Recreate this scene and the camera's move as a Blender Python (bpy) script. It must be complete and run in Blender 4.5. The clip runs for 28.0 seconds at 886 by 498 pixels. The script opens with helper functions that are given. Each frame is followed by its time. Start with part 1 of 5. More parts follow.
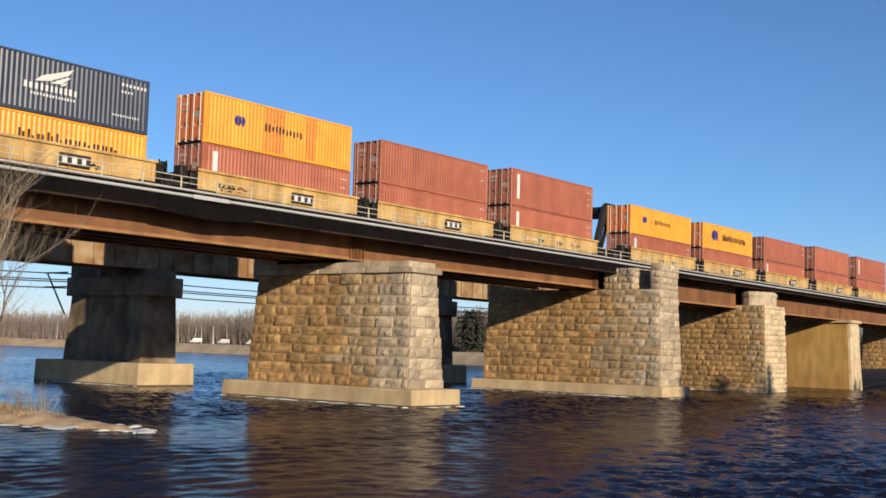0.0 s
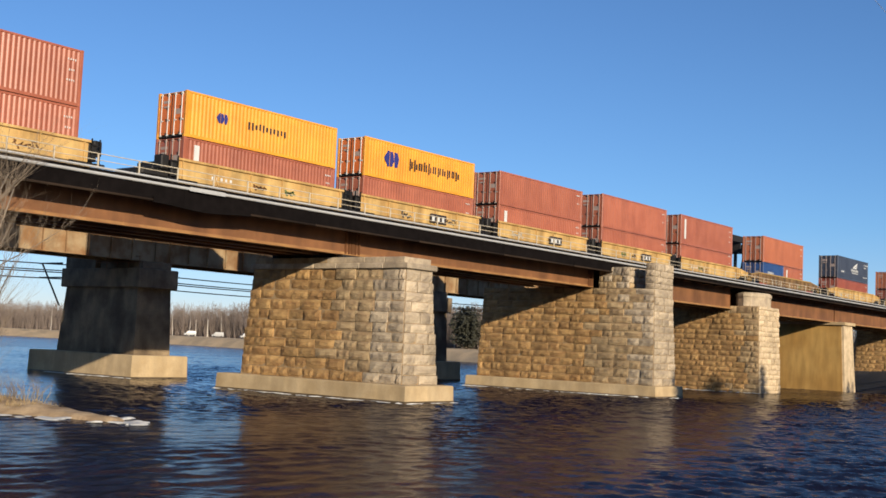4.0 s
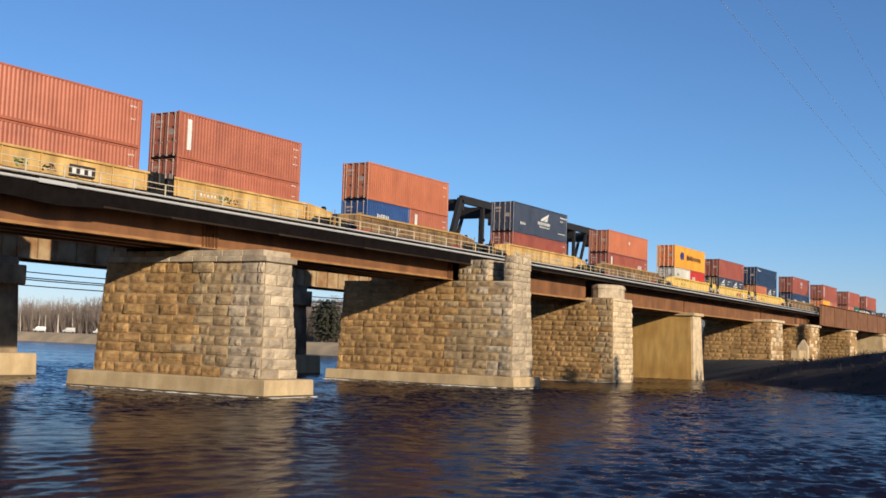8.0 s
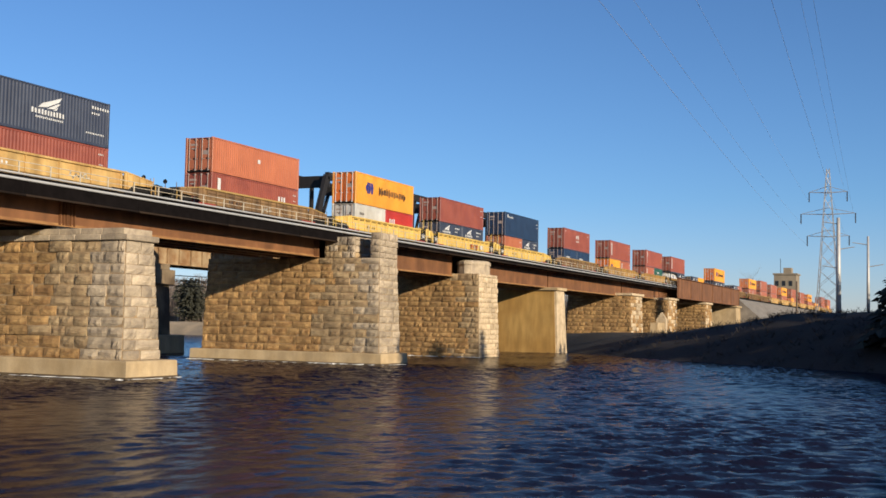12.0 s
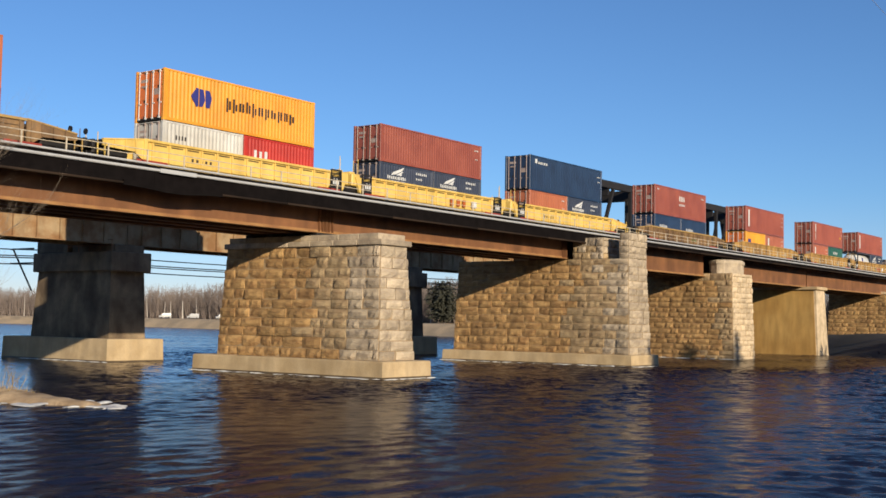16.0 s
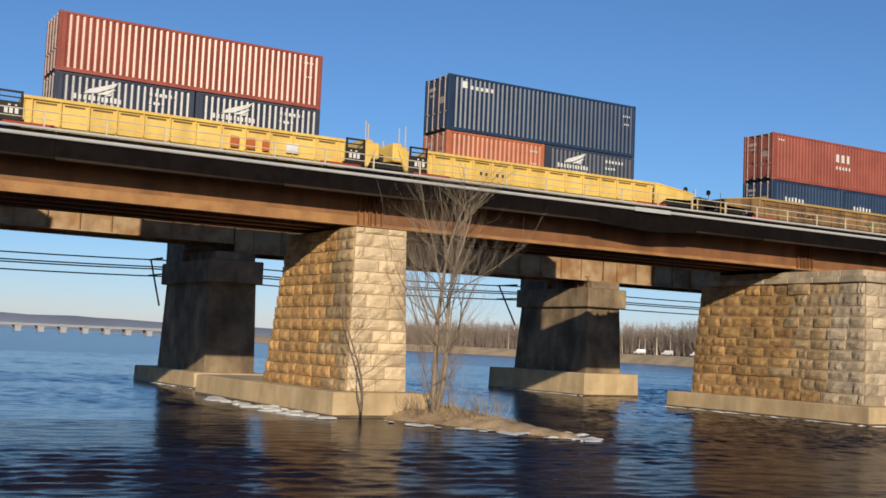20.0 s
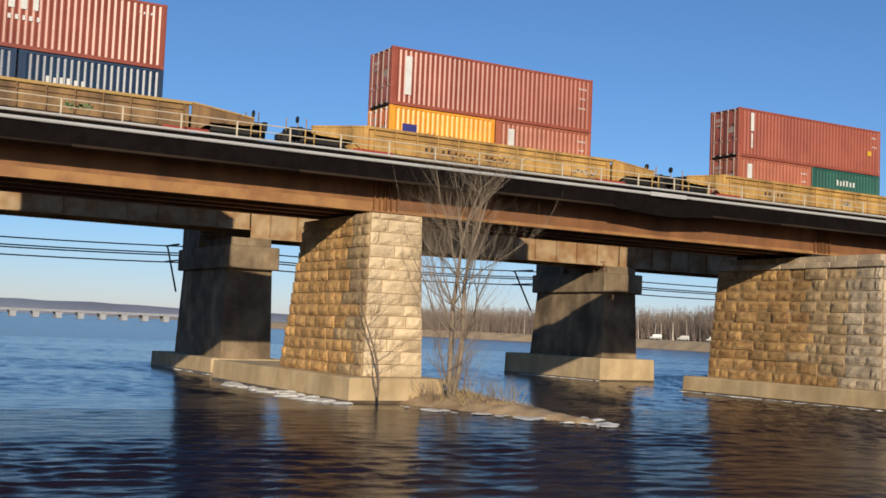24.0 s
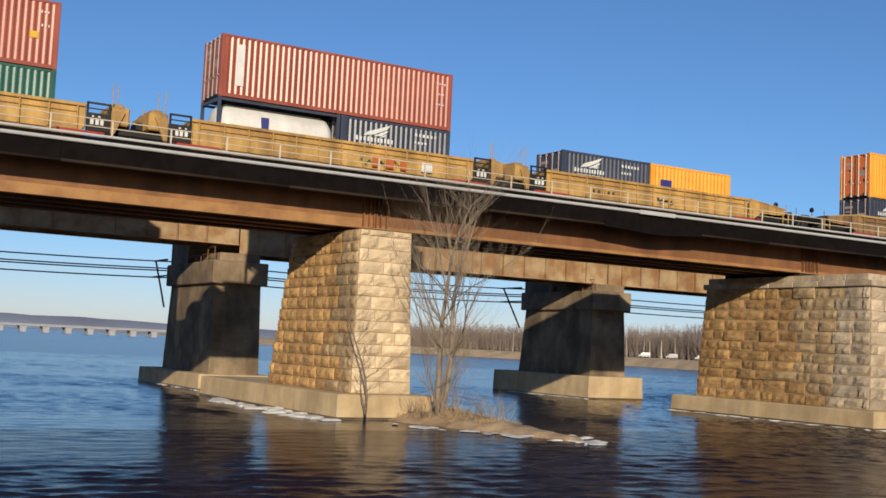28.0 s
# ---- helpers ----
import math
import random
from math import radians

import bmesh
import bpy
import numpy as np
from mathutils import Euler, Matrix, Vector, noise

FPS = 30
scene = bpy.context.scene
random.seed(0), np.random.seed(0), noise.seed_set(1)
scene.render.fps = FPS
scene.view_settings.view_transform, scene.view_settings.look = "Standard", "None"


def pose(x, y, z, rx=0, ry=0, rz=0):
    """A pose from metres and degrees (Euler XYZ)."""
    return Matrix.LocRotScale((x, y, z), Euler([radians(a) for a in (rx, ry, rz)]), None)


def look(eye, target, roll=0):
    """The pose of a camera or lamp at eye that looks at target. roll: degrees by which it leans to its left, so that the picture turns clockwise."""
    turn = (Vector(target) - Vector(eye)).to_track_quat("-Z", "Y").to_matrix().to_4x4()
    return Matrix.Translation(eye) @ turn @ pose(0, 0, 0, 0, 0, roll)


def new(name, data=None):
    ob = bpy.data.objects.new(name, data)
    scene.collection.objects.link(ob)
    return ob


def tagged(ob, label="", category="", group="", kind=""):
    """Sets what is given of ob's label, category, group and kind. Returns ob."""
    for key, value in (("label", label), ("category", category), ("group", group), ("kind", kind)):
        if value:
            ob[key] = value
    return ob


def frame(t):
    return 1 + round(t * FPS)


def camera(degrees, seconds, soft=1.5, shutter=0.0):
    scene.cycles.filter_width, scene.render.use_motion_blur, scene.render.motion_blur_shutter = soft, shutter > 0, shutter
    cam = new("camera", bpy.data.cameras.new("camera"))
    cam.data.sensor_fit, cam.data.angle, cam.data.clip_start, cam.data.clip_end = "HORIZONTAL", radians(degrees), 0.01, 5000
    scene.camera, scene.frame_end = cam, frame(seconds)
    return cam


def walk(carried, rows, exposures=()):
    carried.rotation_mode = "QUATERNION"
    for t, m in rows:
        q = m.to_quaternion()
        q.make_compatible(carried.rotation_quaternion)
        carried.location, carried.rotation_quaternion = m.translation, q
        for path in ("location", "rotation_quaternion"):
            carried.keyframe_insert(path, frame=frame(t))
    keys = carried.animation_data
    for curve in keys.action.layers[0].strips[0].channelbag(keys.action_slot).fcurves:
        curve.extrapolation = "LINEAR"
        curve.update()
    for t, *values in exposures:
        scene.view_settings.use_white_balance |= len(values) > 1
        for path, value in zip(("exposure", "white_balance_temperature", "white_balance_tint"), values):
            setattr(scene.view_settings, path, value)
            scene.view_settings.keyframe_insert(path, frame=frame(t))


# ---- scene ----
cam = camera(41.86, 28.0, soft=1.6)

# seconds, pitch, roll, yaw; the eye stands still, 3.5 m over the water
TURNS = [
    (0, 4.93, -1.69, -52.38),
    (0.5, 5.12, -1.98, -52.26),
    (1, 4.86, -2.07, -52.28),
    (1.5, 4.64, -2.28, -52.01),
    (2, 4.35, -2.36, -52.02),
    (2.5, 4.45, -2.49, -51.91),
    (4.5, 4.74, -2.52, -53.02),
    (5, 4.52, -2.58, -53.53),
    (5.5, 4.60, -2.60, -54.59),
    (6, 4.59, -2.68, -55.55),
    (6.5, 4.59, -2.52, -56.52),
    (7, 4.52, -2.10, -57.41),
    (7.5, 4.78, -2.26, -58.36),
    (8, 4.68, -1.94, -59.55),
    (8.5, 4.70, -1.98, -60.98),
    (9, 4.50, -1.77, -62.18),
    (9.5, 4.28, -1.55, -63.36),
    (10, 4.09, -1.48, -64.66),
    (10.5, 3.98, -1.33, -65.64),
    (11, 3.79, -1.53, -66.10),
    (11.5, 3.70, -1.17, -66.22),
    (13.5, 3.69, -1.14, -65.65),
    (14, 3.37, -1.14, -64.96),
    (14.5, 3.35, -1.16, -63.03),
    (15, 3.39, -0.98, -60.73),
    (15.5, 3.65, -0.94, -57.83),
    (16, 3.56, -0.94, -53.84),
    (16.5, 3.95, -0.83, -48.83),
    (17, 4.21, -1.03, -44.24),
    (17.5, 4.37, -1.64, -40.06),
    (18, 4.33, -1.85, -37.83),
    (18.5, 4.47, -1.97, -34.79),
    (19, 4.72, -1.75, -32.41),
    (19.5, 4.63, -1.95, -31.40),
    (20, 4.70, -2.44, -30.76),
    (20.5, 4.45, -2.62, -30.22),
    (21, 4.05, -2.34, -30.39),
    (21.5, 3.80, -2.31, -29.98),
    (23.5, 3.92, -2.37, -29.90),
    (24, 3.95, -2.36, -29.98),
    (24.5, 3.90, -2.45, -30.09),
    (25, 3.89, -2.44, -30.18),
    (25.5, 4.20, -2.63, -30.25),
    (26, 4.29, -2.73, -30.30),
    (26.5, 4.59, -2.69, -30.26),
    (27, 4.45, -2.64, -30.36),
    (27.5, 4.79, -2.73, -30.31),
    (28, 4.81, -2.67, -30.54),
]
EYE = (0.0, 0.0, 3.5)
walk(cam, [(t, pose(*EYE, 90 + p, r, y)) for t, p, r, y in TURNS], [(0, 0.32), (15, 0.32), (19, 0.08), (28, 0.09)])

# ---- world and sun ----
RUN = Vector((0.51, 1.0, -0.305)).normalized()      # the way the sunlight travels
world = bpy.data.worlds.new("world")
scene.world = world
world.use_nodes = True
wn = world.node_tree
sky = wn.nodes.new("ShaderNodeTexSky")
sky.sky_type = "NISHITA"
sky.sun_disc = False
sky.sun_elevation = radians(15.2)
sky.sun_rotation = math.atan2(-RUN.x, -RUN.y)
sky.altitude = 100
sky.air_density = 0.85
sky.dust_density = 0.25
sky.ozone_density = 4.0
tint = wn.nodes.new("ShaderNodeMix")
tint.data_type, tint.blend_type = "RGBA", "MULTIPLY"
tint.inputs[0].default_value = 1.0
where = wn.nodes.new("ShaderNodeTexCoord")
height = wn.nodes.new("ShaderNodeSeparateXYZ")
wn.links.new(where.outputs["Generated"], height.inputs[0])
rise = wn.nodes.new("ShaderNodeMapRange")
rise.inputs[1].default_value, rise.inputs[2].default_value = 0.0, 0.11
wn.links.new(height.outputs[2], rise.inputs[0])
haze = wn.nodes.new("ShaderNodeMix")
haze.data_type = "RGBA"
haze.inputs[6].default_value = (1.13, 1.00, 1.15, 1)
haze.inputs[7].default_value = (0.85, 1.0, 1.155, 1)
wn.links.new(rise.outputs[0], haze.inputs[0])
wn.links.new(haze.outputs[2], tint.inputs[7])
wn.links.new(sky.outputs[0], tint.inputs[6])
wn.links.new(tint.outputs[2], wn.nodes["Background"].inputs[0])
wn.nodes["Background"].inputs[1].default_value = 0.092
sun = new("sun", bpy.data.lights.new("sun", "SUN"))
sun.data.energy = 5.0
sun.data.angle = radians(0.5)
sun.data.color = (1.0, 0.86, 0.66)
sun.matrix_world = look((0, 0, 60), Vector((0, 0, 60)) + RUN)

# ---- materials ----
ALBEDO_SCALE = 0.8      # scales every base colour below, to offset the raised exposure and deepen shade


def mat(name, color, rough=0.7, metal=0.0, vary=0.25, scale=1.5, grain=14.0, bump=0.2, rand=0.0, second=None, stretch=(1, 1, 1), coords="Object", bump_dist=0.02, streak=0.0, spec=0.5, stain=0.0):
    """A surface with broad stains, fine grain, relief and, with rand, a shade of its own for every piece."""
    color = tuple(c * ALBEDO_SCALE for c in color)
    second = second and tuple(c * ALBEDO_SCALE for c in second)
    m = bpy.data.materials.new(name)
    m.use_nodes = True
    nt = m.node_tree
    n, link = nt.nodes, nt.links.new
    b = n["Principled BSDF"]
    tc = n.new("ShaderNodeTexCoord")
    mp = n.new("ShaderNodeMapping")
    mp.inputs["Scale"].default_value = stretch
    link(tc.outputs[coords], mp.inputs[0])
    place = mp.outputs[0]
    if rand:
        info = n.new("ShaderNodeObjectInfo")
        shift = n.new("ShaderNodeVectorMath")
        shift.operation = "MULTIPLY_ADD"
        shift.inputs[1].default_value = (37, 53, 71)
        link(info.outputs["Random"], shift.inputs[0])
        link(mp.outputs[0], shift.inputs[2])
        place = shift.outputs[0]
    big = n.new("ShaderNodeTexNoise")
    big.inputs["Scale"].default_value = scale
    big.inputs["Detail"].default_value = 5
    link(place, big.inputs[0])
    fine = n.new("ShaderNodeTexNoise")
    fine.inputs["Scale"].default_value = grain
    fine.inputs["Detail"].default_value = 4
    link(place, fine.inputs[0])
    mix = n.new("ShaderNodeMix")
    mix.data_type = "RGBA"
    dark = second or tuple(c * (1 - vary) for c in color)
    mix.inputs[6].default_value = (*dark, 1)
    mix.inputs[7].default_value = (*color, 1)
    ramp = n.new("ShaderNodeMapRange")
    ramp.inputs[1].default_value, ramp.inputs[2].default_value = 0.36, 0.62
    link(big.outputs[0], ramp.inputs[0])
    link(ramp.outputs[0], mix.inputs[0])
    out = mix.outputs[2]
    hsv = n.new("ShaderNodeHueSaturation")
    val = n.new("ShaderNodeMapRange")
    val.inputs[3].default_value, val.inputs[4].default_value = 1 - vary * 0.7, 1 + vary * 0.7
    link(fine.outputs[0], val.inputs[0])
    vout = val.outputs[0]
    if rand:
        rr = n.new("ShaderNodeMapRange")
        rr.inputs[3].default_value, rr.inputs[4].default_value = 1 - rand, 1 + rand
        link(info.outputs["Random"], rr.inputs[0])
        mul = n.new("ShaderNodeMath")
        mul.operation = "MULTIPLY"
        link(vout, mul.inputs[0])
        link(rr.outputs[0], mul.inputs[1])
        vout = mul.outputs[0]
    if streak:
        ms = n.new("ShaderNodeMapping")
        ms.inputs["Scale"].default_value = (0.8, 0.8, 0.16)
        link(tc.outputs[coords], ms.inputs[0])
        st = n.new("ShaderNodeTexNoise")
        st.inputs["Scale"].default_value = 1.6
        st.inputs["Detail"].default_value = 6
        link(ms.outputs[0], st.inputs[0])
        sr = n.new("ShaderNodeMapRange")
        sr.inputs[1].default_value, sr.inputs[2].default_value = 0.35, 0.65
        sr.inputs[3].default_value, sr.inputs[4].default_value = 1 - streak, 1 + streak * 0.5
        link(st.outputs[0], sr.inputs[0])
        mu = n.new("ShaderNodeMath")
        mu.operation = "MULTIPLY"
        link(vout, mu.inputs[0])
        link(sr.outputs[0], mu.inputs[1])
        vout = mu.outputs[0]
    if stain:
        at = n.new("ShaderNodeNewGeometry")
        mt = n.new("ShaderNodeMapping")
        mt.inputs["Scale"].default_value = (0.5, 0.5, 0.22)
        link(at.outputs["Position"], mt.inputs[0])
        tn = n.new("ShaderNodeTexNoise")
        tn.inputs["Scale"].default_value = 1.0
        tn.inputs["Detail"].default_value = 7
        tn.inputs["Roughness"].default_value = 0.6
        link(mt.outputs[0], tn.inputs[0])
        tr = n.new("ShaderNodeMapRange")
        tr.inputs[1].default_value, tr.inputs[2].default_value = 0.38, 0.62
        tr.inputs[3].default_value, tr.inputs[4].default_value = 1 - stain, 1 + stain * 0.45
        link(tn.outputs[0], tr.inputs[0])
        tm = n.new("ShaderNodeMath")
        tm.operation = "MULTIPLY"
        link(vout, tm.inputs[0])
        link(tr.outputs[0], tm.inputs[1])
        vout = tm.outputs[0]
    link(vout, hsv.inputs["Value"])
    link(out, hsv.inputs["Color"])
    link(hsv.outputs[0], b.inputs["Base Color"])
    b.inputs["Roughness"].default_value = rough
    b.inputs["Metallic"].default_value = metal
    b.inputs["Specular IOR Level"].default_value = spec
    if bump:
        bp = n.new("ShaderNodeBump")
        bp.inputs["Strength"].default_value = bump
        bp.inputs["Distance"].default_value = bump_dist
        link(fine.outputs[0], bp.inputs["Height"])
        link(bp.outputs[0], b.inputs["Normal"])
    return m


def water_material(name, rough, ripple, ior):
    m = bpy.data.materials.new(name)
    m.use_nodes = True
    n, link = m.node_tree.nodes, m.node_tree.links.new
    b = n["Principled BSDF"]
    b.inputs["Roughness"].default_value = rough
    b.inputs["Specular IOR Level"].default_value = 0.5
    b.inputs["IOR"].default_value = ior
    tc = n.new("ShaderNodeTexCoord")
    heights = []
    for size, stretch, detail, amount in ((0.75, (0.55, 1.0, 1), 6, 0.5), (2.4, (0.6, 1, 1), 4, 0.14)):
        mp = n.new("ShaderNodeMapping")
        mp.inputs["Scale"].default_value = stretch
        mp.inputs["Rotation"].default_value = (0, 0, radians(28))
        link(tc.outputs["Object"], mp.inputs[0])
        t = n.new("ShaderNodeTexNoise")
        t.inputs["Scale"].default_value = size
        t.inputs["Detail"].default_value = detail
        t.inputs["Distortion"].default_value = 0.6
        link(mp.outputs[0], t.inputs[0])
        mu = n.new("ShaderNodeMath")
        mu.operation = "MULTIPLY"
        mu.inputs[1].default_value = amount
        link(t.outputs[0], mu.inputs[0])
        heights.append(mu.outputs[0])
    total = heights[0]
    for h in heights[1:]:
        ad = n.new("ShaderNodeMath")
        link(total, ad.inputs[0])
        link(h, ad.inputs[1])
        total = ad.outputs[0]
    bp = n.new("ShaderNodeBump")
    bp.inputs["Strength"].default_value = 1.0
    bp.inputs["Distance"].default_value = ripple
    link(total, bp.inputs["Height"])
    link(bp.outputs[0], b.inputs["Normal"])
    silt = n.new("ShaderNodeTexNoise")
    silt.inputs["Scale"].default_value = 0.05
    link(tc.outputs["Object"], silt.inputs[0])
    mix = n.new("ShaderNodeMix")
    mix.data_type = "RGBA"
    mix.inputs[6].default_value = (0.006, 0.008, 0.022, 1)
    mix.inputs[7].default_value = (0.012, 0.010, 0.020, 1)
    link(silt.outputs[0], mix.inputs[0])
    link(mix.outputs[2], b.inputs["Base Color"])
    return m


# Reflection is dimmed or raised by zone through the IOR; the water is one.
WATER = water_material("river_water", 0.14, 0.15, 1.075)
BRIGHT_REFLECT_WATER = water_material("bright_reflect_river_water", 0.16, 0.12, 1.3)
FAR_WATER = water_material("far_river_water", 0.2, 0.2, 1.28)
OCHRE = mat("ochre_stone", (0.53, 0.325, 0.13), 0.9, vary=0.32, scale=1.3, grain=7, bump=0.9, rand=0.11, second=(0.335, 0.185, 0.072), bump_dist=0.06, stain=0.3)
BUFF_STONE = mat("buff_stone", (0.50, 0.36, 0.195), 0.9, vary=0.3, scale=1.3, grain=7, bump=0.7, rand=0.11, second=(0.335, 0.225, 0.12), bump_dist=0.06, stain=0.26)
GREY_STONE = mat("grey_stone", (0.575, 0.46, 0.315), 0.9, vary=0.3, scale=1.3, grain=7, bump=0.7, rand=0.17, second=(0.39, 0.31, 0.22), bump_dist=0.06, stain=0.22)
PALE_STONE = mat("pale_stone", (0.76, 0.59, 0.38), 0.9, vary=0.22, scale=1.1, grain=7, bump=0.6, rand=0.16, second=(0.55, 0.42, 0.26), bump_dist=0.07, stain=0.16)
HONEY = mat("honey_stone", (0.60, 0.365, 0.15), 0.9, vary=0.3, scale=1.1, grain=7, bump=0.7, rand=0.2, second=(0.44, 0.245, 0.085), bump_dist=0.06, stain=0.22)
MORTAR = mat("mortar", (0.42, 0.29, 0.155), 0.95, vary=0.3, scale=2, grain=20)
CONCRETE = mat("pale_concrete", (0.64, 0.48, 0.28), 0.9, vary=0.22, scale=0.7, grain=10, bump=0.3, second=(0.54, 0.39, 0.21), streak=0.12, stain=0.16)
OLD_CONCRETE = mat("stained_concrete", (0.325, 0.24, 0.145), 0.9, vary=0.3, scale=0.6, grain=9, bump=0.35, second=(0.165, 0.115, 0.07), streak=0.15, stain=0.35)
YELLOW_CONCRETE = mat("yellow_stained_concrete", (0.52, 0.315, 0.095), 0.9, vary=0.08, scale=0.3, grain=6, bump=0.15, second=(0.42, 0.235, 0.062), streak=0.2)
RUST = mat("rust_brown_steel", (0.27, 0.117, 0.046), 0.65, vary=0.2, scale=0.5, grain=18, bump=0.1, second=(0.20, 0.085, 0.034), streak=0.15, stain=0.22)
# Brighter copies of rust; sunlight on spans and lower edges is in their colour.
SUNLIT_RUST = mat("sun_bright_rust_steel", (0.34, 0.152, 0.055), 0.7, vary=0.2, scale=0.5, grain=18, bump=0.1, second=(0.25, 0.11, 0.04), streak=0.15, stain=0.2)
FLANGE_RUST = mat("sun_bright_rust_flange", (0.40, 0.21, 0.075), 0.7, vary=0.25, scale=0.9, grain=16, second=(0.28, 0.13, 0.05))
TAN_STEEL = mat("faded_tan_steel", (0.44, 0.315, 0.175), 0.8, vary=0.25, scale=0.9, grain=14, second=(0.29, 0.15, 0.06), streak=0.15)
DARK_RUST = mat("sooty_dark_rust", (0.042, 0.027, 0.018), 0.8, vary=0.3, scale=0.5, grain=14, second=(0.028, 0.019, 0.014), spec=0.1)
BLACK_STEEL = mat("dark_steel", (0.016, 0.013, 0.012), 0.7, vary=0.3, scale=2, grain=20)
TIMBER = mat("dark_tie_timber", (0.035, 0.027, 0.022), 0.95, vary=0.4, scale=2, grain=12)
RAILSTEEL = mat("worn_rail_steel", (0.30, 0.26, 0.23), 0.35, 0.9, vary=0.2)
GALV = mat("galvanised_pipe", (0.54, 0.54, 0.53), 0.45, 0.0, vary=0.12, scale=1.0)
BLACK_TIMBER = mat("black_edge_timber", (0.010, 0.008, 0.008), 1.0, vary=0.3, scale=2, grain=20, spec=0.05)


# ---- building blocks ----


class Geo:
    """Vertices and faces of one mesh."""

    def __init__(self):
        self.v, self.f = [], []

    def hull(self, low, high):
        """A solid between two rings of the same number of corners, given anticlockwise from above."""
        k, n = len(self.v), len(low)
        self.v += [tuple(p) for p in low] + [tuple(p) for p in high]
        self.f.append(tuple(k + i for i in reversed(range(n))))
        self.f.append(tuple(k + n + i for i in range(n)))
        for i in range(n):
            j = (i + 1) % n
            self.f.append((k + i, k + j, k + n + j, k + n + i))
        return self

    def box(self, x0, x1, y0, y1, z0, z1):
        return self.hull([(x0, y0, z0), (x1, y0, z0), (x1, y1, z0), (x0, y1, z0)], [(x0, y0, z1), (x1, y0, z1), (x1, y1, z1), (x0, y1, z1)])

    def bev(self, x0, x1, y0, y1, z0, z1, e=0.02):
        """A box with its upright and level edges taken off."""
        def ring(a, z):
            return [(x0 + a, y0, z), (x1 - a, y0, z), (x1, y0 + a, z), (x1, y1 - a, z), (x1 - a, y1, z), (x0 + a, y1, z), (x0, y1 - a, z), (x0, y0 + a, z)]
        def inner(z):
            return [(x0 + e + e * .4, y0 + e, z), (x1 - e - e * .4, y0 + e, z), (x1 - e, y0 + e + e * .4, z), (x1 - e, y1 - e - e * .4, z), (x1 - e - e * .4, y1 - e, z), (x0 + e + e * .4, y1 - e, z), (x0 + e, y1 - e - e * .4, z), (x0 + e, y0 + e + e * .4, z)]
        return self.stack([inner(z0), ring(e, z0 + e), ring(e, z1 - e), inner(z1)])

    def stack(self, rings):
        k, n = len(self.v), len(rings[0])
        for r in rings:
            self.v += [tuple(p) for p in r]
        self.f.append(tuple(k + i for i in reversed(range(n))))
        self.f.append(tuple(k + n * (len(rings) - 1) + i for i in range(n)))
        for a in range(len(rings) - 1):
            for i in range(n):
                j = (i + 1) % n
                self.f.append((k + a * n + i, k + a * n + j, k + a * n + n + j, k + a * n + n + i))
        return self

    def tube(self, a, b, r0, r1=None, n=6):
        a, b, r1 = Vector(a), Vector(b), r0 if r1 is None else r1
        w = (b - a).normalized()
        u = w.orthogonal().normalized()
        s = w.cross(u)
        def ring(c, r):
            return [c + r * (math.cos(t) * u + math.sin(t) * s) for t in (2 * math.pi * i / n for i in range(n))]
        return self.stack([ring(a, r0), ring(b, r1)])

    def pipe(self, pts, radii, n=6):
        """One bent tapering tube through the points."""
        rings = []
        for i, (p, r) in enumerate(zip(pts, radii)):
            w = (Vector(pts[min(i + 1, len(pts) - 1)]) - Vector(pts[max(i - 1, 0)])).normalized()
            u = (Vector((1, 0, 0)) - w * w.x).normalized() if abs(w.x) < .9 else (Vector((0, 1, 0)) - w * w.y).normalized()
            s = w.cross(u)
            rings.append([Vector(p) + r * (math.cos(t) * u + math.sin(t) * s) for t in (2 * math.pi * k / n for k in range(n))])
        return self.stack(rings)

    def strut(self, a, b, wide, deep, side=(0, 1, 0)):
        """A rectangular bar from a to b; side: the way in which it measures wide."""
        a, b = Vector(a), Vector(b)
        w = (b - a).normalized()
        s = Vector(side)
        s = (s - w * s.dot(w)).normalized() * wide / 2
        t = w.cross(s).normalized() * deep / 2
        return self.stack([[a - s - t, a + s - t, a + s + t, a - s + t], [b - s - t, b + s - t, b + s + t, b - s + t]])

    def mesh(self, name):
        me = bpy.data.meshes.new(name)
        me.from_pydata(self.v, [], self.f)
        me.validate()
        bm = bmesh.new()
        bm.from_mesh(me)
        bmesh.ops.recalc_face_normals(bm, faces=bm.faces)
        bm.to_mesh(me)
        bm.free()
        return me


def part(name, geo, material, parent=None, label="", smooth=False):
    """One mesh object, under a thing or a part; geo is a Geo or a mesh that several parts share."""
    me = geo.mesh(name) if isinstance(geo, Geo) else geo
    if not me.materials:
        me.materials.append(material)
    ob = new(name, me)
    if me.materials[0] != material:
        ob.material_slots[0].link = "OBJECT"
        ob.material_slots[0].material = material
    if smooth:
        for p in me.polygons:
            p.use_smooth = True
    if parent:
        ob.parent = parent
    if label:
        ob["label"] = label
    return ob


def thing(name, label, category, group="", kind="", at=(0, 0, 0)):
    ob = new(name)
    ob.location = at
    return tagged(ob, label, category, group, kind)


# ---- river and land ----


def shore(y):
    """x of the waterline on the bank where the bridge lands."""
    pts = ((-400, 60), (-60, 92), (5, 104), (35, 129), (55, 158), (100, 192), (170, 228), (330, 262), (620, 240), (900, 330), (2500, 900))
    for (a, b), (c, d) in zip(pts, pts[1:]):
        if y <= c:
            return b + (d - b) * max(0.0, (y - a) / (c - a))
    return pts[-1][1]


def smooth(k):
    k = min(1.0, max(0.0, k))
    return k * k * (3 - 2 * k)


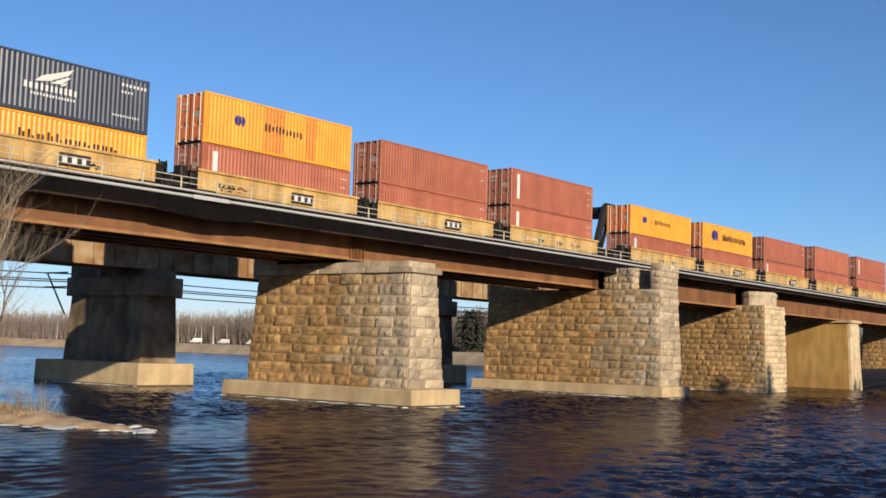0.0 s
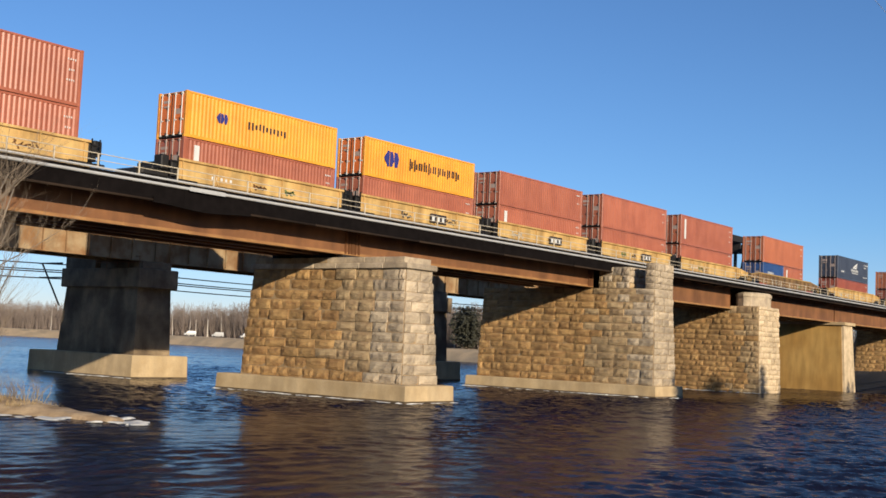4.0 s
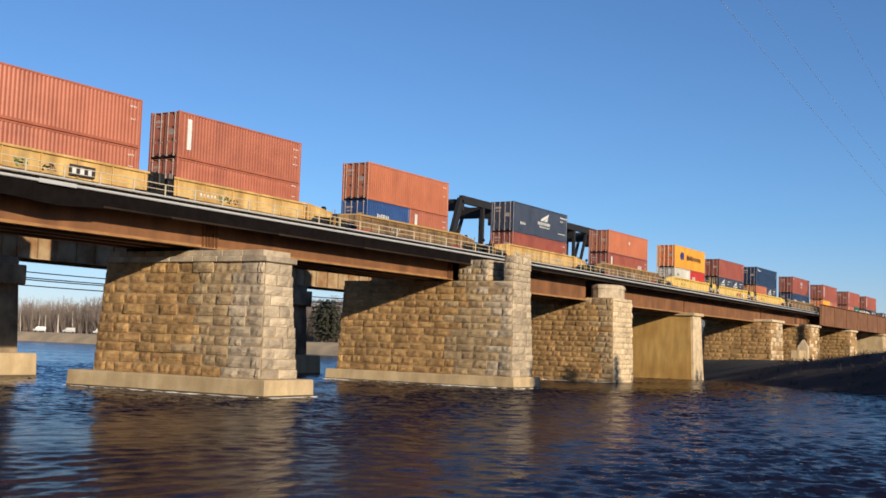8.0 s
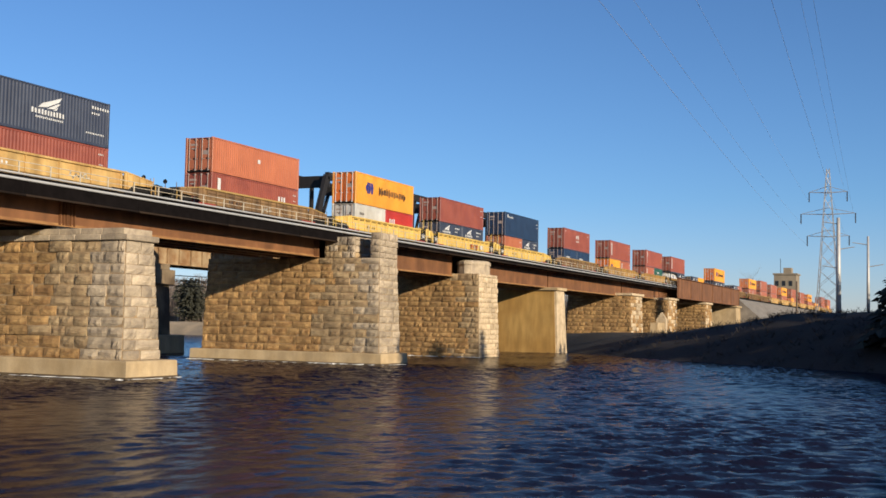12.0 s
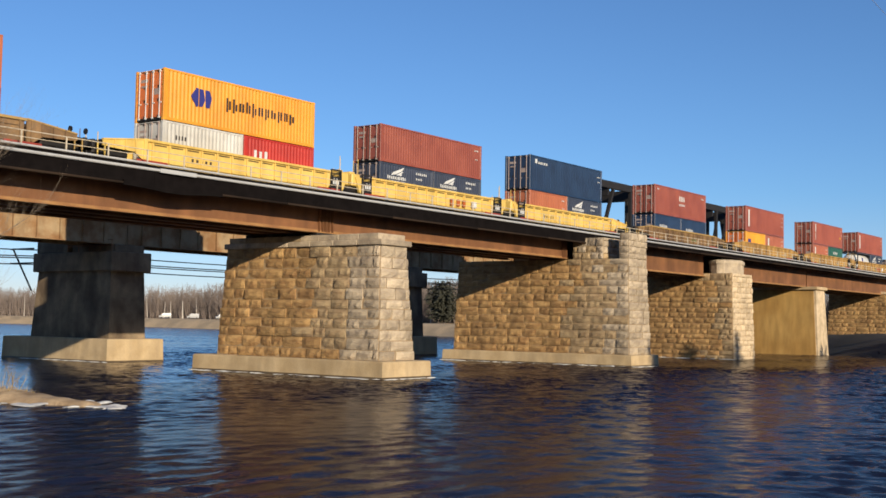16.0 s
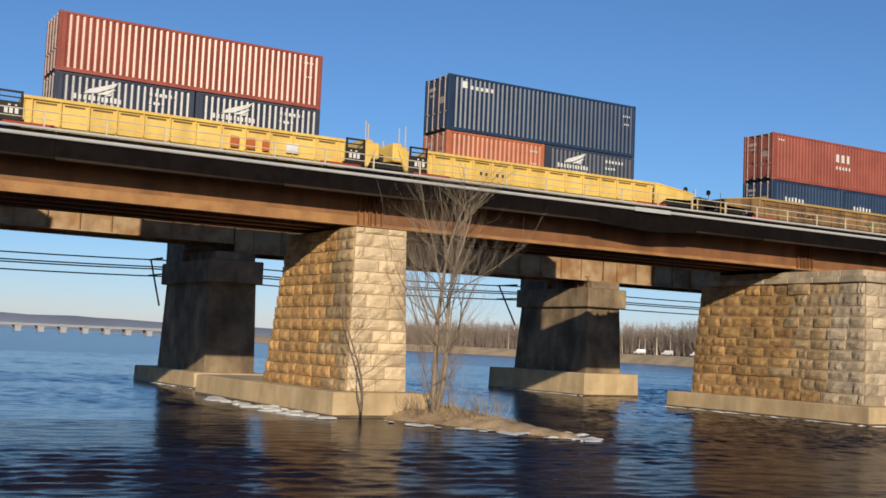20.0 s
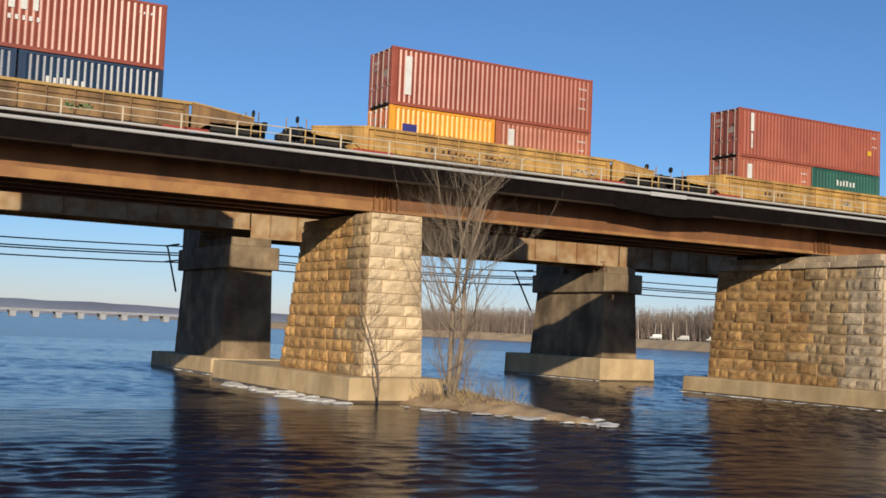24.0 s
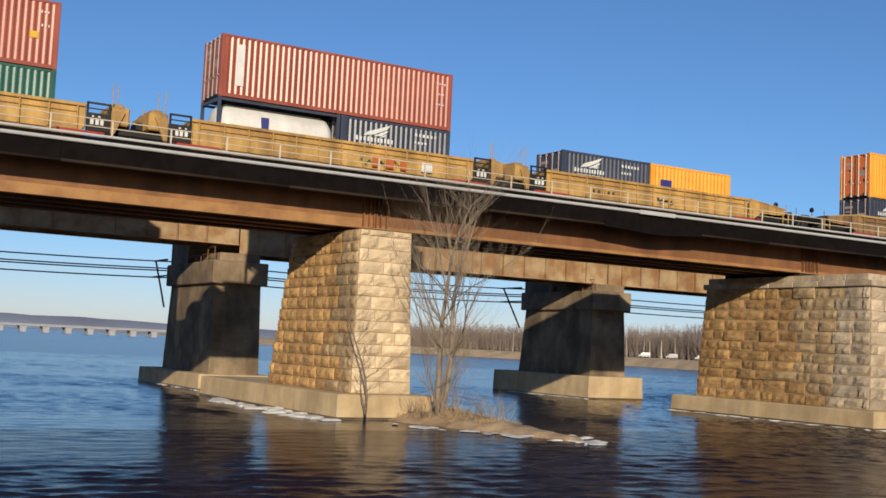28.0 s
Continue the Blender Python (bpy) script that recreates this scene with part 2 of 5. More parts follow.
def land(x, y):
    d = x - shore(y)
    z = -2.5
    if d > -12:
        crest = 2.2 + 3.0 * smooth((40 - y) / 28) if y < 62 else 2.7 + 0.004 * max(0, d)
        z = -1.6 + (crest + 1.6) * smooth((d + 5) / (24 if y < 62 else 8))
        z += 2.2 * smooth((x - 290) / 60) * (y < 62)
    if y < 3:
        z = max(z, -2.5 + 4.3 * smooth((3 - y) / 7))
    z += 0.35 * noise.noise(Vector((x * 0.11, y * 0.11, 0))) * (z > -2)
    return z


def grid_sheet(xs, ys, height):
    g = Geo()
    g.v = [(x, y, height(x, y)) for y in ys for x in xs]
    n = len(xs)
    g.f = [(j * n + i, j * n + i + 1, (j + 1) * n + i + 1, (j + 1) * n + i) for j in range(len(ys) - 1) for i in range(n - 1)]
    return g


GROUND = mat("dry_grass_and_soil", (0.68, 0.49, 0.28), 0.95, vary=0.35, scale=0.15, grain=3, bump=0.6, second=(0.47, 0.35, 0.21), bump_dist=0.1)
xs = [-4000, -2000, -900, -400] + list(range(-200, 60, 20)) + list(range(60, 330, 3)) + [360, 420, 520, 700, 1000, 1800, 4000]
ys = [-4000, -1500, -600, -300, -150, -90, -60] + list(range(-40, 140, 3)) + list(range(145, 340, 12)) + [360, 420, 500, 620, 760, 900, 1200, 1800, 4000]
tagged(part("ground", grid_sheet(xs, ys, land), GROUND, smooth=True), "river banks of dry brown grass and soil", "ground", kind="structure")
river = tagged(part("water", Geo().hull([(-4000, -4000, -0.6), (4000, -4000, -0.6), (4000, 4000, -0.6), (-4000, 4000, -0.6)], [(-4000, -4000, -0.12), (4000, -4000, -0.12), (4000, 4000, -0.12), (-4000, 4000, -0.12)]), FAR_WATER), "dark blue and brown rippled river water", "river", kind="structure")


def chop(xs, ys):
    """Choppy wave heights: one set of wave trains runs with the river, the other across to the bank."""
    rng = np.random.default_rng(4)
    X, Y = np.meshgrid(xs, ys)
    warp = 0.9 * np.sin(X * 0.21 + 1.3 * np.sin(Y * 0.13)) + 0.9 * np.sin(Y * 0.17 + 1.1 * np.sin(X * 0.11))

    def trains(way, spread):
        Z = np.zeros_like(X)
        for i in range(38):
            lam = 0.45 * (1.5 / 0.45) ** rng.random()
            a = rng.normal(way, spread)
            k = 2 * np.pi / lam
            Z += 0.0085 * lam ** 0.9 * np.sin(k * (X * np.cos(a) + Y * np.sin(a)) + rng.random() * 6.28 + warp * rng.normal(0, 1.3))
        return Z

    def ease(k):
        k = np.clip(k, 0, 1)
        return k * k * (3 - 2 * k)

    bank = ease((X - 0.5 * Y + 1) / 26)
    near = ease((50 - Y) / 8)
    Z = trains(1.3, 0.34) * (1 - bank) + trains(0.48, 0.32) * bank
    Z *= 0.2 + np.maximum(np.maximum(0.78 * bank, 0.34 * near), 0.22 * ease((Y - 56) / 10))          # smooth below the bridge, rapid towards the bank
    calm = 0.85 + 0.5 * np.sin(X * 0.09 + 2 * np.sin(Y * 0.11)) * np.sin(Y * 0.27 + 1.5 * np.sin(X * 0.05))
    edge = np.clip(np.minimum.reduce([X + 12, 149 - X, Y - 3, 189 - Y]) / 5.0, 0, 1)
    return X, Y, (Z * calm + 0.12) * edge - 0.12


def wave_sheet(xs, ys):
    X, Y, Z = chop(xs, ys)
    nx, ny = len(xs), len(ys)
    me = bpy.data.meshes.new("waves")
    idx = np.arange(nx * ny).reshape(ny, nx)
    quads = np.stack([idx[:-1, :-1], idx[:-1, 1:], idx[1:, 1:], idx[1:, :-1]], -1).reshape(-1, 4)
    me.from_pydata(np.stack([X, Y, Z], -1).reshape(-1, 3), [], quads)
    me.shade_smooth()
    return me


WAVE_X = np.concatenate([np.arange(-12, 90, 0.21), np.arange(90, 150, 0.5)])
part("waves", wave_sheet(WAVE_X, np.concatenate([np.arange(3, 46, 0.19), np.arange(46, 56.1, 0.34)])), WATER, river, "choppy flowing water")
part("waves", wave_sheet(WAVE_X, np.concatenate([np.arange(55.86, 104, 0.34), np.arange(104, 190, 0.8)])), BRIGHT_REFLECT_WATER, river, "broad rippled water beyond the bridge, its reflection raised for a brighter blue")

# ---- stone and concrete piers ----


def stone_mesh(seed):
    """A rock-faced block in a unit cube, its rough face towards -y."""
    rnd = random.Random(seed)
    g, nx, nz = Geo(), 5, 4
    for k in range(nz):
        for i in range(nx):
            rim = i in (0, nx - 1) or k in (0, nz - 1)
            x = -0.5 + i / (nx - 1) + (0 if rim else rnd.uniform(-.06, .06))
            z = -0.5 + k / (nz - 1) + (0 if rim else rnd.uniform(-.08, .08))
            y = -0.17 - rnd.uniform(0, .07) if rim else -0.34 - rnd.uniform(0, .16)
            g.v.append((x * (1 - .01 * rnd.random()), y, z * (1 - .02 * rnd.random())))
    g.f = [(k * nx + i, k * nx + i + 1, (k + 1) * nx + i + 1, (k + 1) * nx + i) for k in range(nz - 1) for i in range(nx - 1)]
    edge = [i for i in range(nx)] + [k * nx + nx - 1 for k in range(1, nz)] + [(nz - 1) * nx + i for i in range(nx - 2, -1, -1)] + [k * nx for k in range(nz - 2, 0, -1)]
    base = len(g.v)
    g.v += [(g.v[e][0], 0.5, g.v[e][2]) for e in edge]
    for a in range(len(edge)):
        b = (a + 1) % len(edge)
        g.f.append((edge[a], edge[b], base + b, base + a))
    return g.mesh("stone")


STONES = [stone_mesh(i) for i in range(9)]


def lay_stones(owner, a, b, z0, z1, lean, course, length, pick, out=0.16, relief=1.0, seed=1):
    """Courses of stone on an upright face from a to b (x, y), leaning back by lean(z) along its normal and drawn in at its ends by trim."""
    rnd = random.Random(seed)
    a, b = Vector((*a, 0)), Vector((*b, 0))
    run = (b - a).normalized()
    outward = run.cross(Vector((0, 0, 1)))
    turn = math.atan2(run.y, run.x)
    z, n, count = z0, 0, 0
    while z < z1 - 0.12:
        h = min(course * rnd.uniform(0.88, 1.14), z1 - z)
        if z1 - z - h < 0.2:
            h = z1 - z
        back, l_in, r_in = lean((z + h / 2))
        s, end = l_in, (b - a).length - r_in
        first = True
        while s < end - 0.05:
            w = length * rnd.uniform(0.7, 1.35) * (0.55 if first and n % 2 else 1)
            first = False
            if end - s - w < 0.35:
                w = end - s
            c = a + run * (s + w / 2) - outward * back
            ob = new("stone", rnd.choice(STONES))
            ob.parent = owner
            depth, push = 0.36, relief * rnd.choice((-.03, -.02, 0, 0, .02, .03, .07))
            ob.location = (c.x + outward.x * (out - depth / 2 + push), c.y + outward.y * (out - depth / 2 + push), z + h / 2)
            ob.rotation_euler = (relief * rnd.uniform(-.04, .04), 0, turn + relief * rnd.uniform(-.035, .035))
            ob.scale = (w - 0.03, depth, h - 0.03)
            ob.material_slots[0].link = "OBJECT"
            ob.material_slots[0].material = pick(c, z, rnd)
            s += w
            count += 1
        z += h
        n += 1
    return count


for me in STONES:
    me.materials.append(OCHRE)


def weathered(edge, pale=0.0, base=None):
    """Rain-washed grey beyond the deck's edge, ochre below it; pale mixes in sun-bright stone."""
    def pick(c, z, rnd):
        k = (edge - c.y) / 3.2 + rnd.gauss(0, 0.25)
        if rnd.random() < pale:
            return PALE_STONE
        return GREY_STONE if k > 0.8 else BUFF_STONE if k > -0.2 else (base or OCHRE)
    return pick


def frustum(x0, x1, y0, y1, z0, z1, bx=0.0, by0=0.0, by1=0.0):
    return Geo().hull([(x0 - bx, y0 - by0, z0), (x1 + bx, y0 - by0, z0), (x1 + bx, y1 + by1, z0), (x0 - bx, y1 + by1, z0)], [(x0, y0, z1), (x1, y0, z1), (x1, y1, z1), (x0, y1, z1)])


def masonry_pier(name, label, x0, x1, y0, y1, z0, z1, bx, by0, by1, edge, course=0.52, length=1.0, stones=True, pale=0.0, end_pale=0.0, seed=1, core=None, base=None, relief=1.0):
    """A battered pier; its face to -x and its end to -y are laid in rock-faced stone."""
    pier = thing(name, label, "bridge pier", "piers of the stone bridge", "structure")
    part("core", frustum(x0 - .01, x1, y0 - .01, y1, z0, z1 - .02, bx, by0, by1), core or MORTAR, pier, "mortared masonry core")
    if stones:
        H = z1 - z0
        def lean_side(z):
            k = 1 - (z - z0) / H
            return (-bx * k, by1 * (1 - k), by0 * (1 - k))
        lay_stones(pier, (x0, y1 + by1), (x0, y0 - by0), z0, z1, lean_side, course, length, weathered(edge, pale, base), relief=relief, seed=seed)
        def lean_end(z):
            k = 1 - (z - z0) / H
            return (-by0 * k, -bx * k, -bx * k)
        # end_pale puts the sun on this end into paler stone
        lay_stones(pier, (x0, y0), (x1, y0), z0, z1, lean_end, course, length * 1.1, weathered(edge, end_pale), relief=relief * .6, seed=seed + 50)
    return pier


WET = mat("wet_dark_concrete", (0.17, 0.125, 0.075), 0.35, vary=0.35, scale=0.8, grain=9, second=(0.10, 0.072, 0.045))


def footing(owner, x0, x1, y0, y1, top, material=None):
    part("wet_edge", Geo().box(x0 - .055, x1 + .055, y0 - .055, y1 + .055, -.5, .13), WET, owner, "dark wet edge at the waterline")
    return part("footing", Geo().stack([[(x0 - .1, y0 - .1, -2.6), (x1 + .1, y0 - .1, -2.6), (x1 + .1, y1 + .1, -2.6), (x0 - .1, y1 + .1, -2.6)], [(x0, y0, top - .06), (x1, y0, top - .06), (x1, y1, top - .06), (x0, y1, top - .06)], [(x0 + .06, y0 + .06, top), (x1 - .06, y0 + .06, top), (x1 - .06, y1 - .06, top), (x0 + .06, y1 - .06, top)]]), material or CONCRETE, owner, "pale concrete footing")


GIRDER_Z = 8.95
# the bridge goes on across the river
for i in range(1, 13):
    x = -4.7 - 30.1 * i
    q = thing("stone_pier", "battered ochre stone pier in midstream", "bridge pier", "piers of the stone bridge", "structure")
    part("core", frustum(x - 1.3, x + 1.3, 46.5, 57.0, -2.6, GIRDER_Z - .05, 0.3, 0.3, 0.3), HONEY, q)
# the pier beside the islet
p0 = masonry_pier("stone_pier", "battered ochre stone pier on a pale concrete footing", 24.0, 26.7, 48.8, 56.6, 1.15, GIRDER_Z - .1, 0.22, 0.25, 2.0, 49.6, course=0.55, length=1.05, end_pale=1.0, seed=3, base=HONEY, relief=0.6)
footing(p0, 22.6, 27.6, 47.4, 66.0, 1.15)
# the pier with a projecting end and a cap of flat slabs
p1 = masonry_pier("stone_pier", "long ochre and grey stone pier with a projecting end on a concrete footing", 54.2, 56.7, 44.4, 57.6, 1.05, 8.05, 0.45, 0.4, 0.3, 48.9, course=0.635, length=1.3, seed=7, relief=1.3)
footing(p1, 52.9, 57.6, 43.0, 59.3, 1.05)
for i in range(7):
    part("cap_slab", Geo().bev(53.95, 56.95, 44.1 + i * 1.95, 44.1 + i * 1.95 + 1.93, 8.05, 8.4, 0.04), GREY_STONE, p1)
for i in range(8):
    part("bearing_course", Geo().bev(54.15, 56.75, 44.5 + i * 1.62, 44.5 + i * 1.62 + 1.6, 8.404, 8.78, 0.03), GREY_STONE if i < 4 else BUFF_STONE, p1)
for y in (50.05, 52.15, 53.9, 55.9):
    part("bearing", Geo().bev(54.4, 56.4, y - .3, y + .3, 8.784, 8.98, .03), BLACK_STEEL, p1, "dark steel bearing below a girder")
# the tall pier with a notched parapet
p2 = masonry_pier("stone_pier", "tall stone pier with a notched parapet beside the track", 86.3, 89.6, 44.2, 61.3, 0.95, 8.95, 0.3, 0.3, 0.3, 48.7, course=0.61, length=1.35, seed=11, relief=1.2)
footing(p2, 85.4, 90.4, 43.4, 62.4, 0.95)
for y0, y1, zt in ((46.5, 49.4, 10.75), (44.2, 45.0, 11.1)):
    part("parapet_core", Geo().box(86.36, 89.5, y0 + .06, y1, 8.95, zt - .02), MORTAR, p2)
    lay_stones(p2, (86.3, y1), (86.3, y0), 8.95, zt, lambda z: (0, 0, 0), 0.5, 0.9, weathered(50.5), seed=int(y0))
    lay_stones(p2, (86.3, y0), (89.6, y0), 8.95, zt, lambda z: (0, 0, 0), 0.5, 1.0, weathered(50.5), seed=int(y0) + 5)
# piers near the landing bank
p3 = masonry_pier("stone_pier", "stone pier with a pale projecting end and a rounded block on it", 115.2, 120.6, 47.0, 60.0, -0.8, 9.0, 0.2, 0.3, 0.3, 48.5, course=0.56, length=1.15, end_pale=1.0, seed=17)
cap = Geo()
ring = [(118.0 + 2.7 * math.cos(t), 48.7 + 1.6 * math.sin(t)) for t in (2 * math.pi * i / 14 for i in range(14))]
cap.stack([[(x, y, z) for x, y in ring] for z in (9.0, 10.0)]).stack([[(118 + (x - 118) * k, 48.7 + (y - 48.7) * k, z) for x, y in ring] for z, k in ((10.0, 1.05), (10.3, 1.05), (10.45, .95))])
part("rounded_block", cap, GREY_STONE, p3, "grey rounded stone block")
p4 = thing("concrete_pier", "smooth yellow-stained concrete pier", "bridge pier", "piers of the stone bridge", "structure")
part("shaft", frustum(145.6, 149.0, 48.6, 58.0, -1.5, 8.2, 0.5, 0.5, 0.5), YELLOW_CONCRETE, p4)
# sunlight on this narrow end is put into its pale colour
part("end_face", Geo().hull([(145.2, 47.85, -1.5), (149.4, 47.85, -1.5), (149.4, 48.1, -1.5), (145.2, 48.1, -1.5)], [(145.65, 48.3, 8.19), (148.95, 48.3, 8.19), (148.95, 48.6, 8.19), (145.65, 48.6, 8.19)]), PALE_STONE, p4, "end face in pale stone for the sun on it")
part("cap", Geo().bev(145.3, 149.3, 48.0, 58.3, 8.2, 8.6, 0.05), CONCRETE, p4)
for i, (x0, x1, z0) in enumerate(((181.0, 188.0, 0.6), (206.5, 214.0, 1.0), (241.0, 247.0, 1.4))):
    q = masonry_pier("stone_pier", "stone pier standing on the river bank", x0, x1, 47.6, 58.0, z0 - 2, 8.6, 0.25, 0.3, 0.3, 46, course=0.62, length=1.3, seed=31 + i, end_pale=0.4)
    part("cap", Geo().bev(x0 - .3, x1 + .3, 47.2, 58.3, 8.6, 9.0, 0.06), PALE_STONE, q)
p8 = thing("concrete_pier", "grey concrete abutment pier on the bank", "bridge pier", "piers of the stone bridge", "structure")
part("shaft", frustum(277, 283, 47.6, 58, 0, 8.7, 0.3, 0.3, 0.3), CONCRETE, p8)
part("cap", Geo().bev(276.6, 283.4, 47.2, 58.4, 8.7, 9.1, 0.06), CONCRETE, p8)

# ---- the near bridge: girders, deck, walkway ----


def girder_span(x0, x1, y, bottom, top, material, owner, stiff=()):
    part("web", Geo().box(x0, x1, y, y + 0.03, bottom + 0.05, top), material, owner)
    part("bottom_flange", Geo().bev(x0, x1, y - 0.24, y + 0.27, bottom, bottom + 0.07, 0.012), FLANGE_RUST if y < 51 else material, owner)
    # bright strip, taller where x1 < 26, stands for the sunlit lower web
    if y < 51:
        part("flange_angle", Geo().bev(x0 + .01, x1 - .01, y - 0.022, y - .001, bottom + .071, bottom + (0.5 if x1 < 26 else 0.2), 0.008), FLANGE_RUST, owner, "flange angle along the lower edge, sunlight put into its bright rust")
    part("top_flange", Geo().bev(x0, x1, y - 0.24, y + 0.27, top - 0.06, top, 0.012), material, owner)
    for x in stiff:
        part("stiffener", Geo().box(x - 0.02, x + 0.02, y - 0.2, y - .023, bottom + 0.072, top - 0.07), material, owner)


SPANS = [(-34.8, -4.72, 5.45), (-4.7, 25.3, 5.45), (25.32, 55.4, 5.45), (55.42, 86.1, 5.45), (89.7, 115.0, 5.1), (120.8, 147.1, 5.0), (147.4, 184.3, 5.0), (184.7, 210.2, 5.2), (210.5, 243.8, 5.3), (244.2, 280, 5.3)]
SPANS = [(-4.72 - 30.1 * (i + 1), -4.74 - 30.1 * i, 5.45) for i in range(1, 12)] + SPANS
for x0, x1, low in SPANS:
    span = thing("girder_span", "rust-brown steel plate girder span of the railway bridge", "bridge span", "girder spans", "structure")
    ends = [x0 + .05, x0 + .3, x0 + .62, x1 - .62, x1 - .3, x1 - .05] if -40 < x0 and x1 < 89 else []
    for y in (50.05, 52.15):
        girder_span(x0, x1, y, low + 3.535, 10.85, SUNLIT_RUST if x1 < 26 else RUST, span, ends if y < 51 else ())
    for y in (53.9, 55.9):
        girder_span(x0, x1, y, low + 3.535, 10.85, RUST, span)
    for k in range(int((x1 - x0) // 5) if x0 > -40 else 0):
        part("cross_frame", Geo().box(x0 + 2 + k * 5, x0 + 2.1 + k * 5, 50.5, 52.1, low + 3.75, 10.6), RUST, span)

track = thing("railway_track", "dark timber ties and steel rails on the bridge deck", "railway track", kind="structure")
ties = Geo()
for i in range(int(1150 / 0.55)):
    x = -366 + i * 0.55
    if x < 281:
        ties.box(x, x + 0.26, 49.35, 52.55, 10.86, 11.14)
part("ties", ties, TIMBER, track)["kind"] = "stuff"
part("deck_boards", Geo().box(-366, 281, 49.3, 57.4, 10.87, 10.9), TIMBER, track, "dark timber deck below the ties")
for y in (50.22, 51.66):
    part("rail", Geo().box(-366, 720, y - .07, y + .07, 11.14, 11.17).box(-366, 720, y - .012, y + .012, 11.17, 11.31).box(-366, 720, y - .036, y + .036, 11.31, 11.35), RAILSTEEL, track)

RAIL_PAINT = mat("weathered_pale_rail", (0.70, 0.61, 0.46), 0.6, vary=0.2, scale=3)
walkway = thing("walkway", "steel walkway with grey pipe rails along the bridge deck", "walkway", kind="structure")
for k in range(32):
    x0 = -40 + k * 10
    part("plank", Geo().box(x0, x0 + 9.97, 48.25, 49.33, 11.0, 11.05), TIMBER, walkway)
    part("fascia", Geo().box(x0, x0 + 9.98, 48.2, 48.26, 10.36 if x0 < 90 else 10.8, 11.44), BLACK_TIMBER, walkway, "black edge beam")
    low = 10.3 if x0 < 90 else 10.74
    part("edge_hose", Geo().tube((x0, 48.16, low + .03), (x0 + 10, 48.16, low + .03), .07, n=8), DARK_RUST, walkway, "dark rusted conduit below the edge beam", smooth=True)
    part("toe_rail", Geo().tube((x0, 48.12, 11.2), (x0 + 10, 48.12, 11.2), 0.085, n=8), GALV, walkway, "grey galvanised pipe")
    part("cable_pipe", Geo().tube((x0, 48.14, 11.5), (x0 + 10, 48.14, 11.5), 0.06, n=8), GALV, walkway, "grey galvanised pipe")
    part("handrail", Geo().tube((x0, 48.22, 12.2), (x0 + 10, 48.22, 12.2), 0.026, n=5), RAIL_PAINT, walkway)
    part("midrail", Geo().tube((x0, 48.22, 11.88), (x0 + 10, 48.22, 11.88), 0.02, n=5), RAIL_PAINT, walkway)
post_me = Geo().box(-.032, .032, -.032, .032, 0, 1.08).box(-.03, .03, -.05, .05, 0, .05).mesh("rail_post")
bracket_me = Geo().box(-.03, .03, 48.3, 49.7, 10.76, 10.86).mesh("bracket")
for k in range(126):
    x = -38 + k * 2.5
    part("rail_post", post_me, RAIL_PAINT, walkway).location = (x, 48.24, 11.14)
    part("bracket", bracket_me, BLACK_STEEL, walkway).location = (x + .4, 0, 0)
# a sagging cover below the walkway and a bright joint plate on its edge
part("sagging_cover", Geo().stack([[(37.9 + .85 * i, 48.06, 10.22 - .4 * d), (37.9 + .85 * i, 48.17, 10.22 - .4 * d), (37.9 + .85 * i, 48.17, 10.5), (37.9 + .85 * i, 48.06, 10.5)] for i, d in enumerate((.02, .08, .2, .36, .45, .4, .22, .06, .01))]), BLACK_TIMBER, walkway, "sagging black cover")
part("joint_plate", Geo().bev(40.2, 42.7, 47.98, 48.05, 11.08, 11.3, .01), GALV, walkway, "bright joint plate")

# through girders beside the track on the bank
deep = thing("plate_girder", "tall rust-brown plate girders flanking the track", "bridge girder", kind="structure")
part("web", Geo().box(216, 284, 47.9, 47.95, 9.2, 13.0), RUST, deep)
for z in (9.15, 12.95):
    part("flange", Geo().bev(216, 284, 47.6, 48.2, z, z + .08, .015), RUST, deep)
for k in range(7):
    part("stiffener", Geo().box(217 + k * 11, 217.06 + k * 11, 47.8, 47.899, 9.25, 12.94), RUST, deep)

# ---- the second bridge, behind ----
for i, (x0, x1) in enumerate(((-34, -4.1), (-4.0, 26.85), (26.95, 57.75), (57.85, 93.7), (93.8, 121.5))):
    span = thing("girder_span", "rust-brown plate girder span of the bridge behind" if x0 < 20 else "weathered tan plate girder span of the bridge behind", "bridge span", "girder spans behind", "structure")
    for y in (72.7, 76.4):
        girder_span(x0, x1, y, 9.5 if x0 < 0 else 8.95, 11.1, RUST if x0 < -10 else TAN_STEEL, span, [x0 + 1.3 + 1.95 * k for k in range(int((x1 - x0 - 1) / 1.95))] if y < 74 else ())
    part("deck", Geo().box(x0, x1, 71.9, 77.4, 11.1, 11.4), TIMBER, span)
